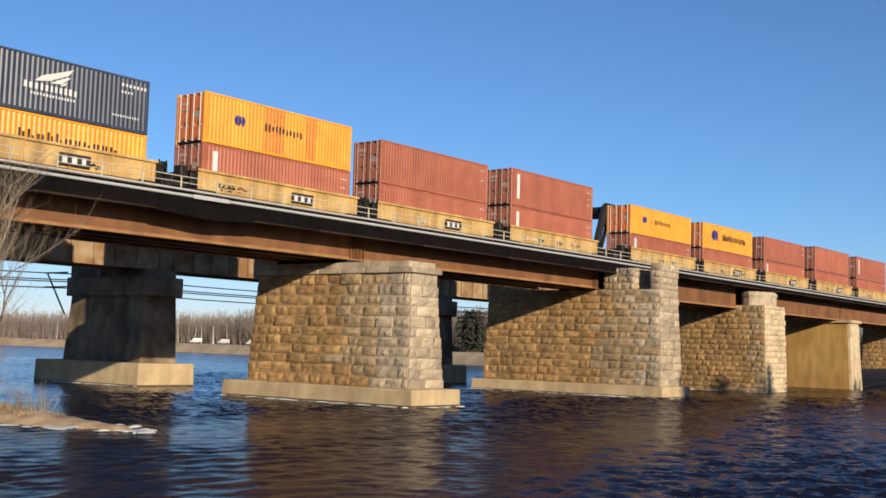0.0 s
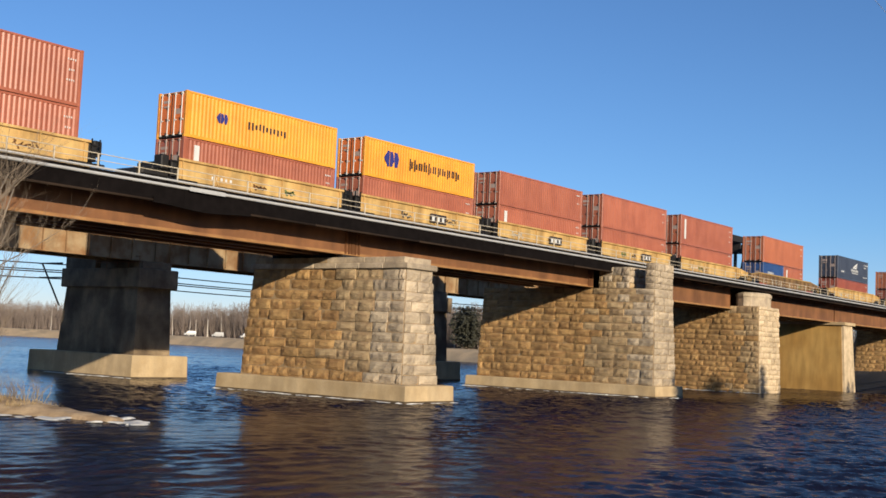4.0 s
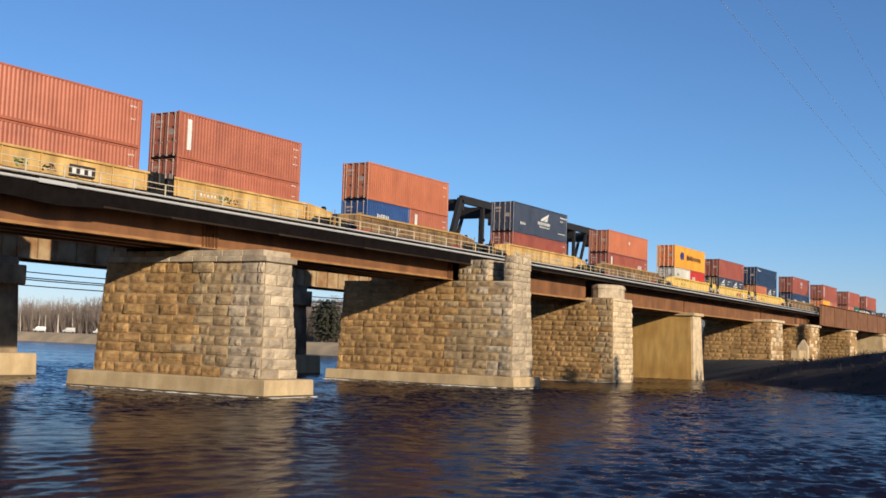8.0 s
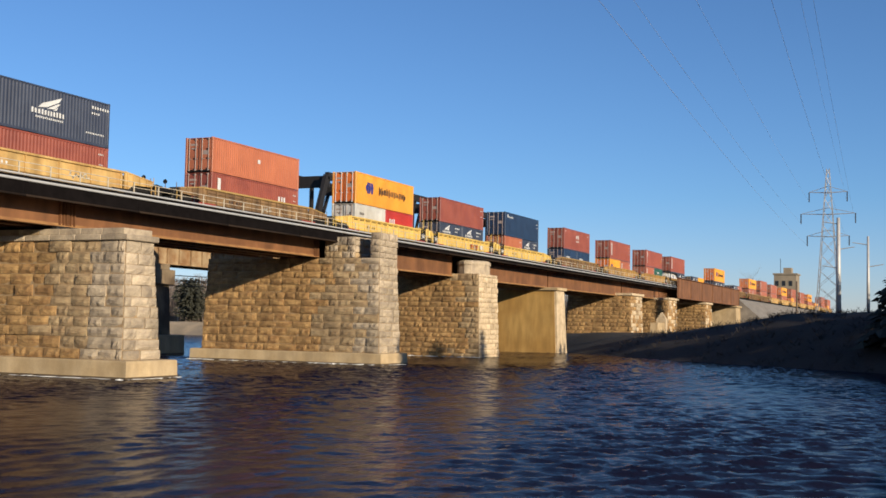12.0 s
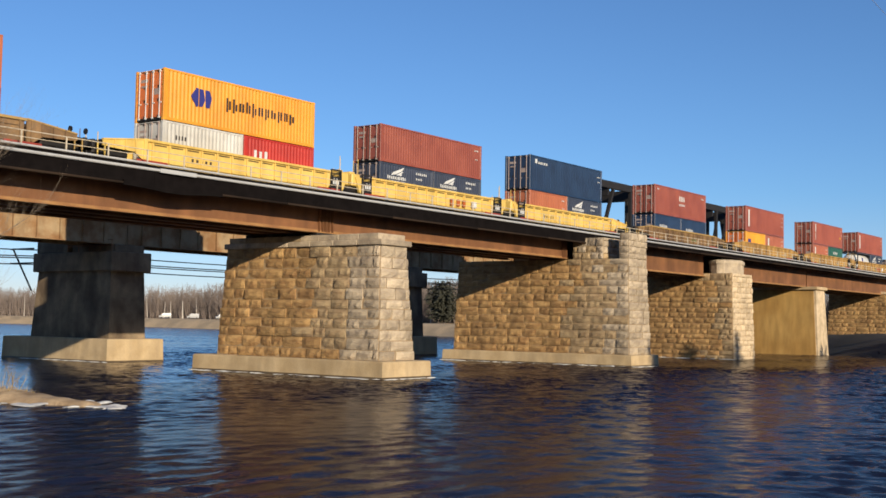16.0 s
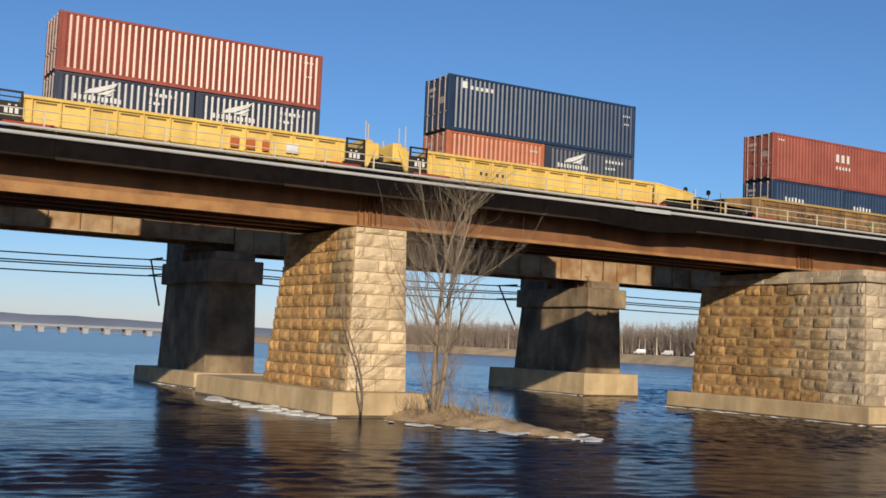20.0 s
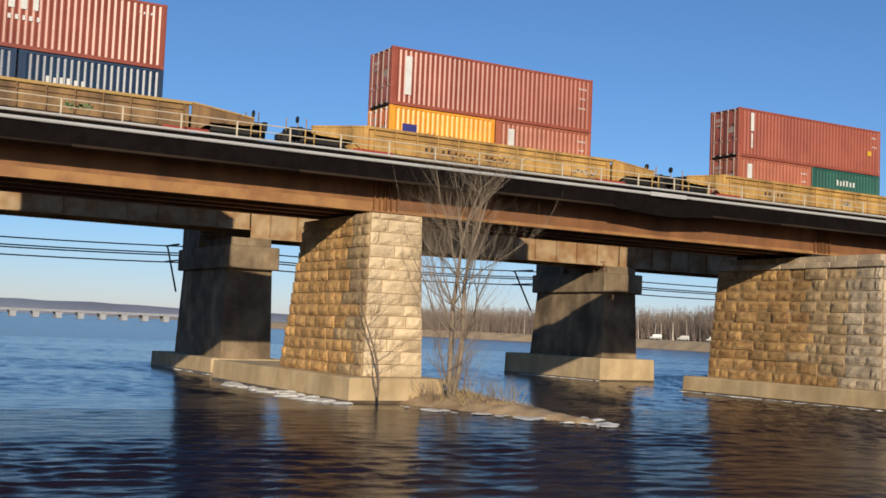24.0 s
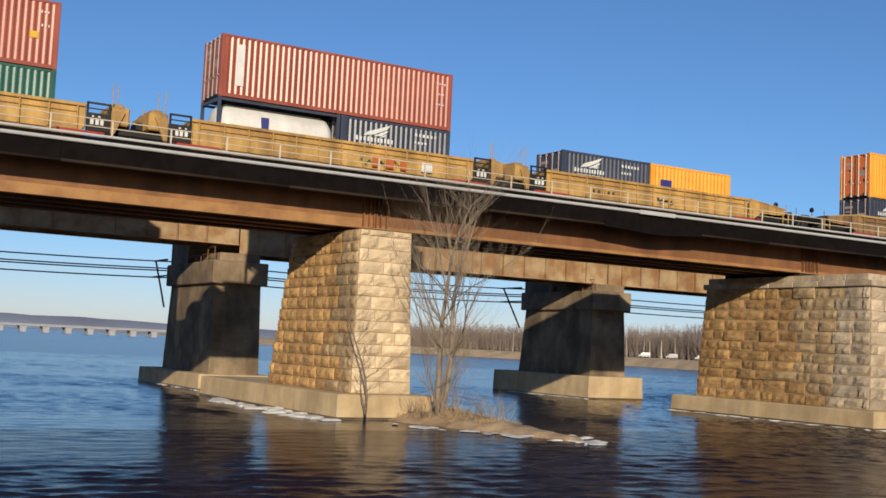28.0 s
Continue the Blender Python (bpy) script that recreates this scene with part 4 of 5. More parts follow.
def well_car(half, ends, style, label, sign, seed):
    """A well car: well of half-length half round x = 0. ends: for the left and the right end, "joint" (shares a truck with its
    neighbour), "outer" (a tapered end, a platform and a truck of its own) or "short" (the close joints of the small wells)."""
    car = tagged(new("well_car"), label, "rail car", "well cars of the train")
    m = CAR[style]
    key = (half, style == "tan")
    lip = 1.62
    for sy in (-1, 1):
        part("side_sill", shared(("side_sill", key, sy), lambda sy=sy: Geo().box(-half, half, sy * 1.44 - .03, sy * 1.44 + .03, .30, lip - .05)), m, car)
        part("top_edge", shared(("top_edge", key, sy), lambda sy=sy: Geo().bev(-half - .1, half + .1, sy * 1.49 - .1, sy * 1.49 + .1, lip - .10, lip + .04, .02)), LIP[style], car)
        part("bottom_edge", shared(("bottom_edge", key, sy), lambda sy=sy: Geo().bev(-half - .1, half + .1, sy * 1.5 - .1, sy * 1.5 + .1, .18, .34, .02)), m, car)
    slot = shared(("slot", key), lambda: Geo().box(-.42, .42, -1.482, -1.468, lip - .25, lip - .17))
    rib = shared(("rib", key), lambda: Geo().bev(-.03, .03, -1.57, -1.47, .34, lip - .1, .01))
    n = 5 if style == "tan" else max(8, int(half * 2 / 1.15))
    for i in range(n + 1):
        part("rib", rib, m, car).location = (-half + .25 + (2 * half - .5) * i / n, 0, 0)
        if i < n and style == "yellow":
            part("slot", slot, SLOT, car, "dark slot below the top edge").location = (-half + .25 + (2 * half - .5) * (i + .5) / n, 0, 0)
    part("well_floor", shared(("well_floor", key), lambda: Geo().box(-half, half, -1.4, 1.4, .22, .33)), GREASE, car)
    for sx, end in ((-1, ends[0]), (1, ends[1])):
        def span(a, b):
            return (min(sx * (half + a), sx * (half + b)), max(sx * (half + a), sx * (half + b)))
        k = (end, sx, half)
        if end == "outer":
            def wedge(y0, y1):
                g = Geo()
                a, b = half + .1, half + 3.0
                ring = lambda x, lo, hi: [(sx * x, y0, lo), (sx * x, y1, lo), (sx * x, y1, hi), (sx * x, y0, hi)]
                return g.stack([ring(a, .3, lip), ring(a + .35, .5, lip - .02), ring(a + .9, .86, lip - .08), ring(b - .5, .9, lip - .26), ring(b, .96, lip - .33)])
            part("end_wall", shared(("end_wall_near",) + k, lambda: wedge(-1.56, -1.46)), m, car)
            part("end_wall", shared(("end_wall_far",) + k, lambda: wedge(1.46, 1.56)), m, car)
            part("end_deck", shared(("end_deck",) + k, lambda: Geo().bev(*span(.1, 2.29), -1.46, 1.46, 1.02, 1.14, .02)), m, car)
            part("platform", shared(("platform",) + k, lambda: Geo().bev(*span(2.3, 3.6), -1.45, 1.45, 1.0, 1.16, .02)), GREASE, car)
            part("coupler", shared(("coupler",) + k, lambda: Geo().bev(*span(3.6, 4.1), -.16, .16, .7, 1.02, .04)), GREASE, car)
            part("tool_box", shared(("tool_box",) + k, lambda: Geo().bev(*span(2.75, 3.4), .1, 1.2, 1.16, 1.46, .05)), GREASE, car, "black equipment box")
            part("air_hose", shared(("air_hose",) + k, lambda: Geo().tube((sx * (half + 3.6), -.5, 1.0), (sx * (half + 3.95), -.5, .55), .04)), GREASE, car)
            part("edge_strip", shared(("edge_strip",) + k, lambda: Geo().strut((sx * (half + .1), -1.5, lip + .02), (sx * (half + 3.0), -1.5, lip - .33), .2, .07)), LIP[style], car)
            for q, (x, lo, hi) in enumerate(((.35, .5, lip - .04), (.95, .88, lip - .1), (1.6, .9, lip - .18), (2.3, .9, lip - .24))):
                part("end_rib", shared(("end_rib", q) + k, lambda x=x, lo=lo, hi=hi: Geo().box(sx * (half + x) - .04, sx * (half + x) + .04, -1.62, -1.55, lo, hi)), m, car)
            part("end_sill", shared(("end_sill",) + k, lambda: Geo().bev(*span(3.45, 3.66), -1.52, 1.52, .8, 1.2, .02)), GREASE, car)
            part("brake_reservoir", shared(("reservoir",) + k, lambda: Geo().tube((sx * (half + .5), -.7, 1.34), (sx * (half + 1.7), -.7, 1.34), .19, n=12)), GREASE, car, "black brake reservoir")
            part("valve_box", shared(("valve",) + k, lambda: Geo().bev(*span(1.9, 2.5), -1.1, -.2, 1.165, 1.42, .05)), GREASE, car)
            part("ladder", shared(("step_ladder",) + k, lambda: Geo().box(*span(2.85, 2.9), -1.56, -1.5, .35, 1.1).box(*span(3.3, 3.35), -1.56, -1.5, .35, 1.1).box(*span(2.85, 3.35), -1.56, -1.5, .35, .4).box(*span(2.85, 3.35), -1.56, -1.5, .68, .72)), LIP[style], car)
            part("draft_sill", shared(("draft_sill",) + k, lambda: Geo().bev(*span(2.2, 4.0), -.4, .4, .62, 1.0, .03)), GREASE, car)
            part("brake_wheel", shared(("brake_wheel",) + k, lambda: Geo().tube((sx * (half + 3.3), -.5, 1.7), (sx * (half + 3.36), -.5, 1.7), .16, n=14)), GREASE, car)
            for y, x, top in ((-1.42, 3.25, 1.62), (-.5, 3.3, 1.7), (.7, 3.4, 1.95)):
                part("grab_post", shared(("grab_post", top), lambda top=top: Geo().tube((0, 0, 1.1), (0, 0, top), .025)), m, car).location = (sx * (half + x), y, 0)
            bogie(car, sx * (half + 2.25))
        else:
            joint = end == "joint"
            part("end_block", shared(("end_block",) + k, lambda: Geo().bev(*span(.0, .12 if joint else .5), -1.5, 1.5, .6, 1.6 if joint else 1.5, .04)), m if joint else GREASE, car)
            part("end_tongue", shared(("end_tongue",) + k, lambda: Geo().bev(*span(1.15 if joint else .4, 1.98 if joint else 1.0), -1.45 if joint else -.5, 1.45 if joint else .5, .92 if joint else .8, 1.72 if joint else 1.2, .06)), m if joint else GREASE, car)
            if end == "short":
                part("end_ladder", shared(("end_ladder",) + k, lambda: Geo().box(*span(.12, .17), -1.6, -1.52, .4, 1.75).box(*span(.6, .65), -1.6, -1.52, .4, 1.75).box(*span(.12, .65), -1.6, -1.52, 1.0, 1.05).box(*span(.12, .65), -1.6, -1.52, 1.4, 1.45).box(*span(.12, .65), -1.6, -1.52, .6, .65)), GREASE, car)
                part("brake_gear", shared(("brake_gear",) + k, lambda: Geo().bev(*span(.5, 1.0), -1.25, -.55, .95, 1.75, .06)), GREASE, car, "black brake gear")
            if joint:
                part("end_panel", shared(("end_panel",) + k, lambda: Geo().bev(*span(.12, 1.14), -1.60, -1.505, .42, 1.3, .01)), GREASE, car, "black end panel with a ladder")
                part("end_marking", shared(("end_mark",) + k, lambda: Geo().box(*span(.28, .42), -1.612, -1.6, .8, 1.02).box(*span(.5, .64), -1.612, -1.6, .8, 1.02).box(*span(.7, .84), -1.612, -1.6, .8, 1.02).box(*span(.34, .42), -1.612, -1.6, 1.12, 1.18).box(*span(.6, .7), -1.612, -1.6, 1.12, 1.18)), MARK["white"], car, "small white bars")["kind"] = "stuff"
                part("ladder_frame", shared(("ladder",) + k, lambda: Geo().box(*span(.12, .2), -1.6, -1.52, 1.3, 1.76).box(*span(1.04, 1.12), -1.6, -1.52, 1.3, 1.76).box(*span(.12, 1.12), -1.6, -1.52, 1.68, 1.76).box(*span(.2, 1.04), -1.58, -1.54, 1.46, 1.51)), GREASE, car, "black open ladder frame")
                part("end_cover", shared(("cover",) + k, lambda: Geo().bev(*span(1.3, 1.8), -1.1, 1.1, 1.721, 1.9, .04)), m, car)
                part("coupling", shared(("coupling",) + k, lambda: Geo().bev(*span(1.981, 2.26), -.5, .5, 1.0, 1.35, .04)), GREASE, car)
                part("end_bracket", shared(("bracket_end",) + k, lambda: Geo().hull([(sx * (half + 1.16), -1.56, .45), (sx * (half + 1.3), -1.56, .45), (sx * (half + 1.3), -1.4, .45), (sx * (half + 1.16), -1.4, .45)][::sx], [(sx * (half + 1.16), -1.56, 1.5), (sx * (half + 1.75), -1.56, 1.5), (sx * (half + 1.75), -1.4, 1.5), (sx * (half + 1.16), -1.4, 1.5)][::sx])), m, car)
                for y, x, top in ((-1.3, 1.25, 2.75), (-1.1, 1.5, 2.65), (-.2, 1.9, 2.1)):
                    part("grab_post", shared(("grab_post", top), lambda top=top: Geo().tube((0, 0, 1.1), (0, 0, top), .022)), m, car).location = (sx * (half + x), y, 0)
            if sx < 0:
                bogie(car, -(half + (2.15 if end == "joint" else 1.05)))
        part("lower_sill", shared(("lower_sill", sx, half), lambda: Geo().bev(*span(-1.2, .9), -1.69, -1.61, .36, .5, .02)), RED_SILL if style != "tan" else GREASE, car, "low painted sill")
    if sign == "box":
        part("sign_panel", Geo().box(.6, 2.4, -1.645, -1.605, .62, 1.22), MARK["black"], car, "black sign panel")
        for d in bars(.75, .72, .36, 3, .48, .1, 3, .0):
            part("letter_bar", Geo().box(d[0], d[1], -1.655, -1.645, d[2], d[3]), MARK["white"], car)
    elif sign == "word":
        for d in bars(1.6, .6, .5, 3, .66, .12, 3, .0):
            part("letter_bar", Geo().box(d[0], d[1], -1.65, -1.605, d[2], d[3]), MARK["rust"], car)
        part("sign_panel", Geo().box(4.3, 4.9, -1.645, -1.605, .65, 1.1), MARK["white"], car, "white sign panel")
    else:
        for d in bars(-4.2, .8, .16, 5, .24, .1, seed, .1):
            part("letter_bar", Geo().box(d[0], d[1], -1.482, -1.468, d[2], d[3]), MARK["white"] if style == "tan" else MARK["black"], car)
    if style in ("amber", "mustard"):
        part("stringer", shared(("stringer", key), lambda: Geo().bev(-half + .3, half - .3, -1.545, -1.471, lip - .36, lip - .3, .01)), m, car)
    if style != "yellow":
        rnd = random.Random(seed + 70)
        for j in range(rnd.choice((1, 2, 2, 3))):
            scrawl(car, rnd.uniform(-half + 1, half - 2.4), rnd, rnd.choice(SPRAY))
    return car


SPRAY = [mat("green_spray_paint", (0.16, 0.26, 0.10), .7, vary=.3), mat("dark_spray_paint", (0.07, 0.06, 0.06), .7, vary=.3), mat("white_spray_paint", (0.60, 0.58, 0.50), .7, vary=.3), mat("rust_stain", (0.26, 0.12, 0.045), .9, vary=.4)]


def scrawl(car, x, rnd, material):
    """A sprayed scribble on a car's side: one looping flat ribbon."""
    g, long, high = Geo(), rnd.uniform(.8, 1.9), rnd.uniform(.28, .5)
    pts = [(x + long * (i / 26) + .14 * math.sin(i * 1.9), .82 + high * .5 * math.sin(i * rnd.uniform(.9, 1.1)) * (.6 + .4 * math.sin(i * .4))) for i in range(27)]
    g.stack([[(px, -1.482, pz - .04), (px, -1.468, pz - .04), (px, -1.468, pz + .04), (px, -1.482, pz + .04)] for px, pz in pts])
    part("graffiti", g, material, car, "sprayed scribble")


STD, HC, L40, L20 = 2.591, 2.896, 12.192, 6.058
RED_L, NAVY_L = "brick-red corrugated steel container with weathered doors", "slate-navy corrugated container with a white wing emblem"
ORANGE_L = "orange corrugated container with an indigo emblem and dark lettering"
# start, upper (colour, height, decals, label), lower boxes (length, colour, decals, label), car style, half well, left and right reach, sign
R40 = lambda H, f=strip: ("red", H, f(H), RED_L)
O40 = lambda H, big=True: ("orange", H, ship_line(H, big), ORANGE_L)
low_red = [(L40, "red", strip(STD), RED_L)]
navy20 = (L20, "navy", wing(STD, -1.2, .85, False, .68) + [("lettering", "white", bars(1.0, STD * .8, .15, 6, .18, .05, 2, .1) + bars(1.0, STD * .66, .12, 4, .15, .05, 3, .1))], "slate-navy half-length container with a white wing emblem")
blue20 = (L20, "blue", small_word(STD, at=-1.9), "dark blue half-length container with white lettering")
red20 = (L20, "red", strip(STD, L20), "brick-red half-length container with white sign")
orange20 = (L20, "orange", [("emblem", "indigo", [(-2.3, -1.5, .95, 1.75)]), ("lettering", "black", bars(-.9, .8, .42, 9, .24, .1, 4, .45))], "orange half-length container with an indigo emblem")
white20 = (L20, "white", [("lettering", "black", bars(-2.1, STD * .62, .22, 4, .18, .06, 4, .1))], "dirty white half-length steel container")
scarlet20 = (L20, "scarlet", [("lettering", "white", bars(-2.2, STD * .52, .42, 3, .4, .1, 4, .1))], "scarlet half-length container with white lettering")
green20 = (L20, "green", small_word(STD, at=-.9, up=.64), "green half-length container with white lettering")
verm20 = (L20, "vermilion", plain(STD, L20), "vermilion half-length steel container")
royal20 = (L20, "royal", small_word(STD, at=-1.6), "blue half-length container with white lettering")
ART, SNG = (6.55, "short", "short"), (7.25, "outer", "outer")
FIRST, MIDDLE, LAST = (7.25, "outer", "joint"), (7.25, "joint", "joint"), (7.25, "joint", "outer")
patched = [("repaired_panel", "patch", [(-1.5, .25, .2, HC - .13), (1.9, 2.9, .2, HC - .13)])] + ship_line(HC, False)
acl = [("lettering", "white", bars(-.5, HC * .58, .5, 3, .42, .08, 3, .0) + bars(-.5, HC * .42, .2, 5, .22, .08, 3, .0)), ("small_print", "white", bars(4.9, HC * .8, .1, 4, .12, .05, 3, .1) + bars(-5.6, HC * .84, .1, 3, .14, .05, 3, .1))]
tex = [("lettering", "white", [(-5.15, -4.9, HC * .55, HC * .92), (-5.1, -4.98, HC * .2, HC * .5)]), ("small_print", "yellow", [(4.9, 5.25, HC * .42, HC * .52)]), ("print_rows", "white", bars(5.35, HC * .6, .1, 3, .1, .04, 3, .1) + bars(5.3, HC * .8, .1, 3, .1, .04, 3, .1))]
nyk = [("lettering", "white", [(-5.3, -5.0, HC * .78, HC * .9)] + bars(-4.8, HC * .77, .18, 5, .26, .06, 3, .1)), ("small_print", "white", bars(5.2, HC * .75, .09, 4, .1, .04, 2, .1) + bars(5.3, HC * .6, .08, 3, .1, .04, 2, .1))]
STACKS = [
    (-4.2, R40(STD), low_red, "tan", ART, "box"), (11.0, R40(HC), low_red, "tan", ART, "box"),
    (26.1, ("navy", HC, wing(HC, .2, 1.25), NAVY_L), [(L40, "orange", ship_line(STD), ORANGE_L)], "tan", ART, "box"),
    (42.1, ("orange", HC, patched, "orange container with repaired darker side panels"), [(L40, "red", strip(HC), RED_L)], "tan", ART, "box"),
    (57.2, R40(HC, plain), [(L40, "red", plain(STD), RED_L)], "tan", ART, "box"), (72.5, R40(HC), [(L40, "red", strip(HC), RED_L)], "tan", ART, "none"),
    (91.4, O40(STD, False), low_red, "tan", ART, "none"), (106.3, O40(STD), [(L40, "red", plain(STD), RED_L)], "tan", ART, "box"),
    (121.8, R40(STD, plain), [(L40, "red", strip(STD), RED_L)], "tan", ART, "box"), (137.4, R40(HC, plain), [(L40, "red", plain(STD), RED_L)], "tan", ART, "box"),
    (152.7, R40(HC), [(L40, "red", plain(HC), RED_L)], "tan", (6.55, "short", "outer"), "none"),
    (173.3, ("vermilion", HC, plain(HC), "vermilion corrugated steel container with small print"), [royal20, red20], "mustard", SNG, "none"),
    (197.7, ("navy", HC, wing(HC, .6, 1.15) + [("small_print", "white", bars(-4.6, HC * .3, .2, 5, .2, .06, 4, .2))], NAVY_L), [(L40, "maroon", plain(STD), "maroon corrugated steel container")], "tan", SNG, "none"),
    (221.2, ("vermilion", STD, [("small_print", "white", [(-.1, .25, 1.4, 1.7)])], "vermilion corrugated steel container with small print"), [(L40, "maroon", strip(STD) + [("small_word", "white", bars(3.0, 1.35, .4, 3, .36, .06, 2, 0))], "maroon corrugated steel container with small white lettering")], "mustard", SNG, "none"),
    (243.3, O40(HC), [white20, scarlet20], "yellow", FIRST, "none"),
    (262.1, ("maroon", STD, plain(STD), "maroon corrugated steel container"), [navy20, navy20], "yellow", MIDDLE, "word"),
    (281.3, ("blue", HC, nyk, "dark blue corrugated container with small white lettering"), [verm20, navy20], "yellow", LAST, "none"),
    (304.25, ("maroon", HC, acl, "maroon container with bold white lettering"), [blue20, blue20], "mustard", SNG, "none"),
    (327.6, ("deep", HC, strip(HC), RED_L), [orange20, red20], "amber", SNG, "none"),
    (350.5, ("deep", HC, tex, "brick-red container with upright white lettering"), [red20, green20], "amber", FIRST, "none"),
    (369.8, ("deep", HC, strip(HC), RED_L), ["tank", navy20], "amber", MIDDLE, "word"),
    (389.0, None, [navy20, orange20], "amber", LAST, "none"),
    (413.3, O40(HC), [navy20, navy20], "mustard", SNG, "none"),
    (437.0, None, [navy20, red20], "mustard", SNG, "none"),
    (460.0, O40(STD), [red20, red20], "mustard", SNG, "none"), (479.5, R40(HC), low_red, "mustard", FIRST, "none"), (499.0, R40(STD), low_red, "tan", LAST, "none"),
    (522.0, O40(STD), low_red, "tan", SNG, "none"), (545.0, R40(HC), [orange20, red20], "tan", SNG, "none"), (568.0, R40(STD), low_red, "tan", SNG, "none"),
    (591.0, O40(STD), low_red, "tan", SNG, "none"), (614.0, None, [(L40, "orange", ship_line(STD), ORANGE_L)], "tan", SNG, "none"), (637.0, R40(HC), low_red, "tan", SNG, "none"), (660.0, R40(STD), [orange20, red20], "tan", SNG, "none"),
]
CAR_LABEL = {"tan": "faded yellow-tan well car with grimy ribbed sides", "yellow": "bright yellow well car with ribbed sides", "mustard": "grimy mustard well car with ribbed sides", "amber": "worn amber-yellow well car with ribbed sides"}
for i, (s, upper, lower, style, (half, le, re), sign) in enumerate(STACKS):
    mid = s + L40 / 2
    car = well_car(half, (le, re), style, CAR_LABEL[style], sign, i)
    MOVERS.append((car, mid, TRACK_Y, RAIL_Z))
    x, deck = s, FLOOR_Z
    for item in lower:
        if item == "tank":
            ob, ln, h = tank("white tank in a dark steel frame"), L20, STD
        else:
            ln, color, decals, label = item
            h = HC if (ln > 9 and any(abs(b[-1] - HC * .86) < .01 for _, _, bs in decals for b in bs if len(b) == 4 and not isinstance(b[0], tuple))) else STD
            ob = container(ln, h, color, label, decals)
        MOVERS.append((ob, x + ln / 2, TRACK_Y, deck))
        x += ln + 0.076
    if upper:
        color, H, decals, label = upper
        ob = container(L40, H, color, label, decals)
        MOVERS.append((ob, mid, TRACK_Y, deck + h + 0.01))


# ---- trees ----
BARK = mat("grey_brown_bark", (0.22, 0.165, 0.12), 0.9, vary=0.3, scale=3, grain=20)
PALE_BARK = mat("pale_bark", (0.30, 0.235, 0.17), 0.9, vary=0.3, scale=3, grain=20)
NEEDLE = mat("dark_needles", (0.055, 0.055, 0.034), 0.8, vary=0.4, scale=1.2, grain=9)
REED = mat("dry_reed", (0.42, 0.30, 0.15), 0.9, vary=0.35, scale=2, grain=12)
ICE = mat("ice_and_foam", (0.75, 0.74, 0.70), 0.5, vary=0.15, scale=3, grain=14)
WOODS = mat("bare_far_woods", (0.26, 0.205, 0.17), 0.95, vary=0.3, scale=0.06, grain=0.8, second=(0.19, 0.15, 0.125), bump=0)


def grow(geo, a, way, length, r, depth, rnd, up=0.25, spread=0.55, n=5, kids=3, steps=3):
    """One limb of a bare tree and the limbs on it."""
    p, d = Vector(a), Vector(way).normalized()
    for i in range(steps):
        k0, k1 = 1 - i / steps * 0.6, 1 - (i + 1) / steps * 0.6
        q = p + d * (length / steps)
        geo.tube(p, q, r * k0, r * k1, n if depth > 1 else 3)
        p = q
        d = (d + Vector((rnd.uniform(-.3, .3), rnd.uniform(-.3, .3), rnd.uniform(-.05, .2)))).normalized()
        if depth > 0 and (i > 0 or depth < 3):
            for _ in range(kids if i < steps - 1 else kids + 1):
                s = (d + Vector((rnd.uniform(-1, 1), rnd.uniform(-1, 1), rnd.uniform(-.1, .5) + up)) * spread).normalized()
                grow(geo, p, s, length * rnd.uniform(.42, .68), r * k1 * rnd.uniform(.4, .62), depth - 1, rnd, up, spread, 4, kids, steps)


def bare_tree(name, label, at, stems, seed, material, kids=3, wide=1.0):
    tree = tagged(new(name), label, "tree", "bare trees")
    tree.location = at
    rnd = random.Random(seed)
    for way, length, r in stems:
        trunk, crown = Geo(), Geo()
        p, d = Vector((rnd.uniform(-.15, .15), rnd.uniform(-.15, .15), -.2)), Vector(way).normalized()
        line, radii = [p.copy()], [r]
        for i in range(7):
            k1 = 1 - (i + 1) / 7 * .75
            p = p + d * (length / 7)
            line.append(p)
            radii.append(r * k1)
            d = (d + Vector((rnd.uniform(-.2, .2), rnd.uniform(-.2, .2), .07))).normalized()
            if i >= 1:
                for _ in range(kids):
                    s = Vector((rnd.uniform(-1, 1), rnd.uniform(-1, 1), rnd.uniform(.3, 1.0)))
                    grow(crown, p, s, wide * length * rnd.uniform(.16, .34) * (1.2 - i * .08), r * k1 * .40, 2, rnd, .2, .6, 4, 2)
        part("trunk", trunk.pipe(line, radii, 7), material, tree, smooth=True)
        part("crown", crown, material, tree, "bare twigs without leaves")
    return tree


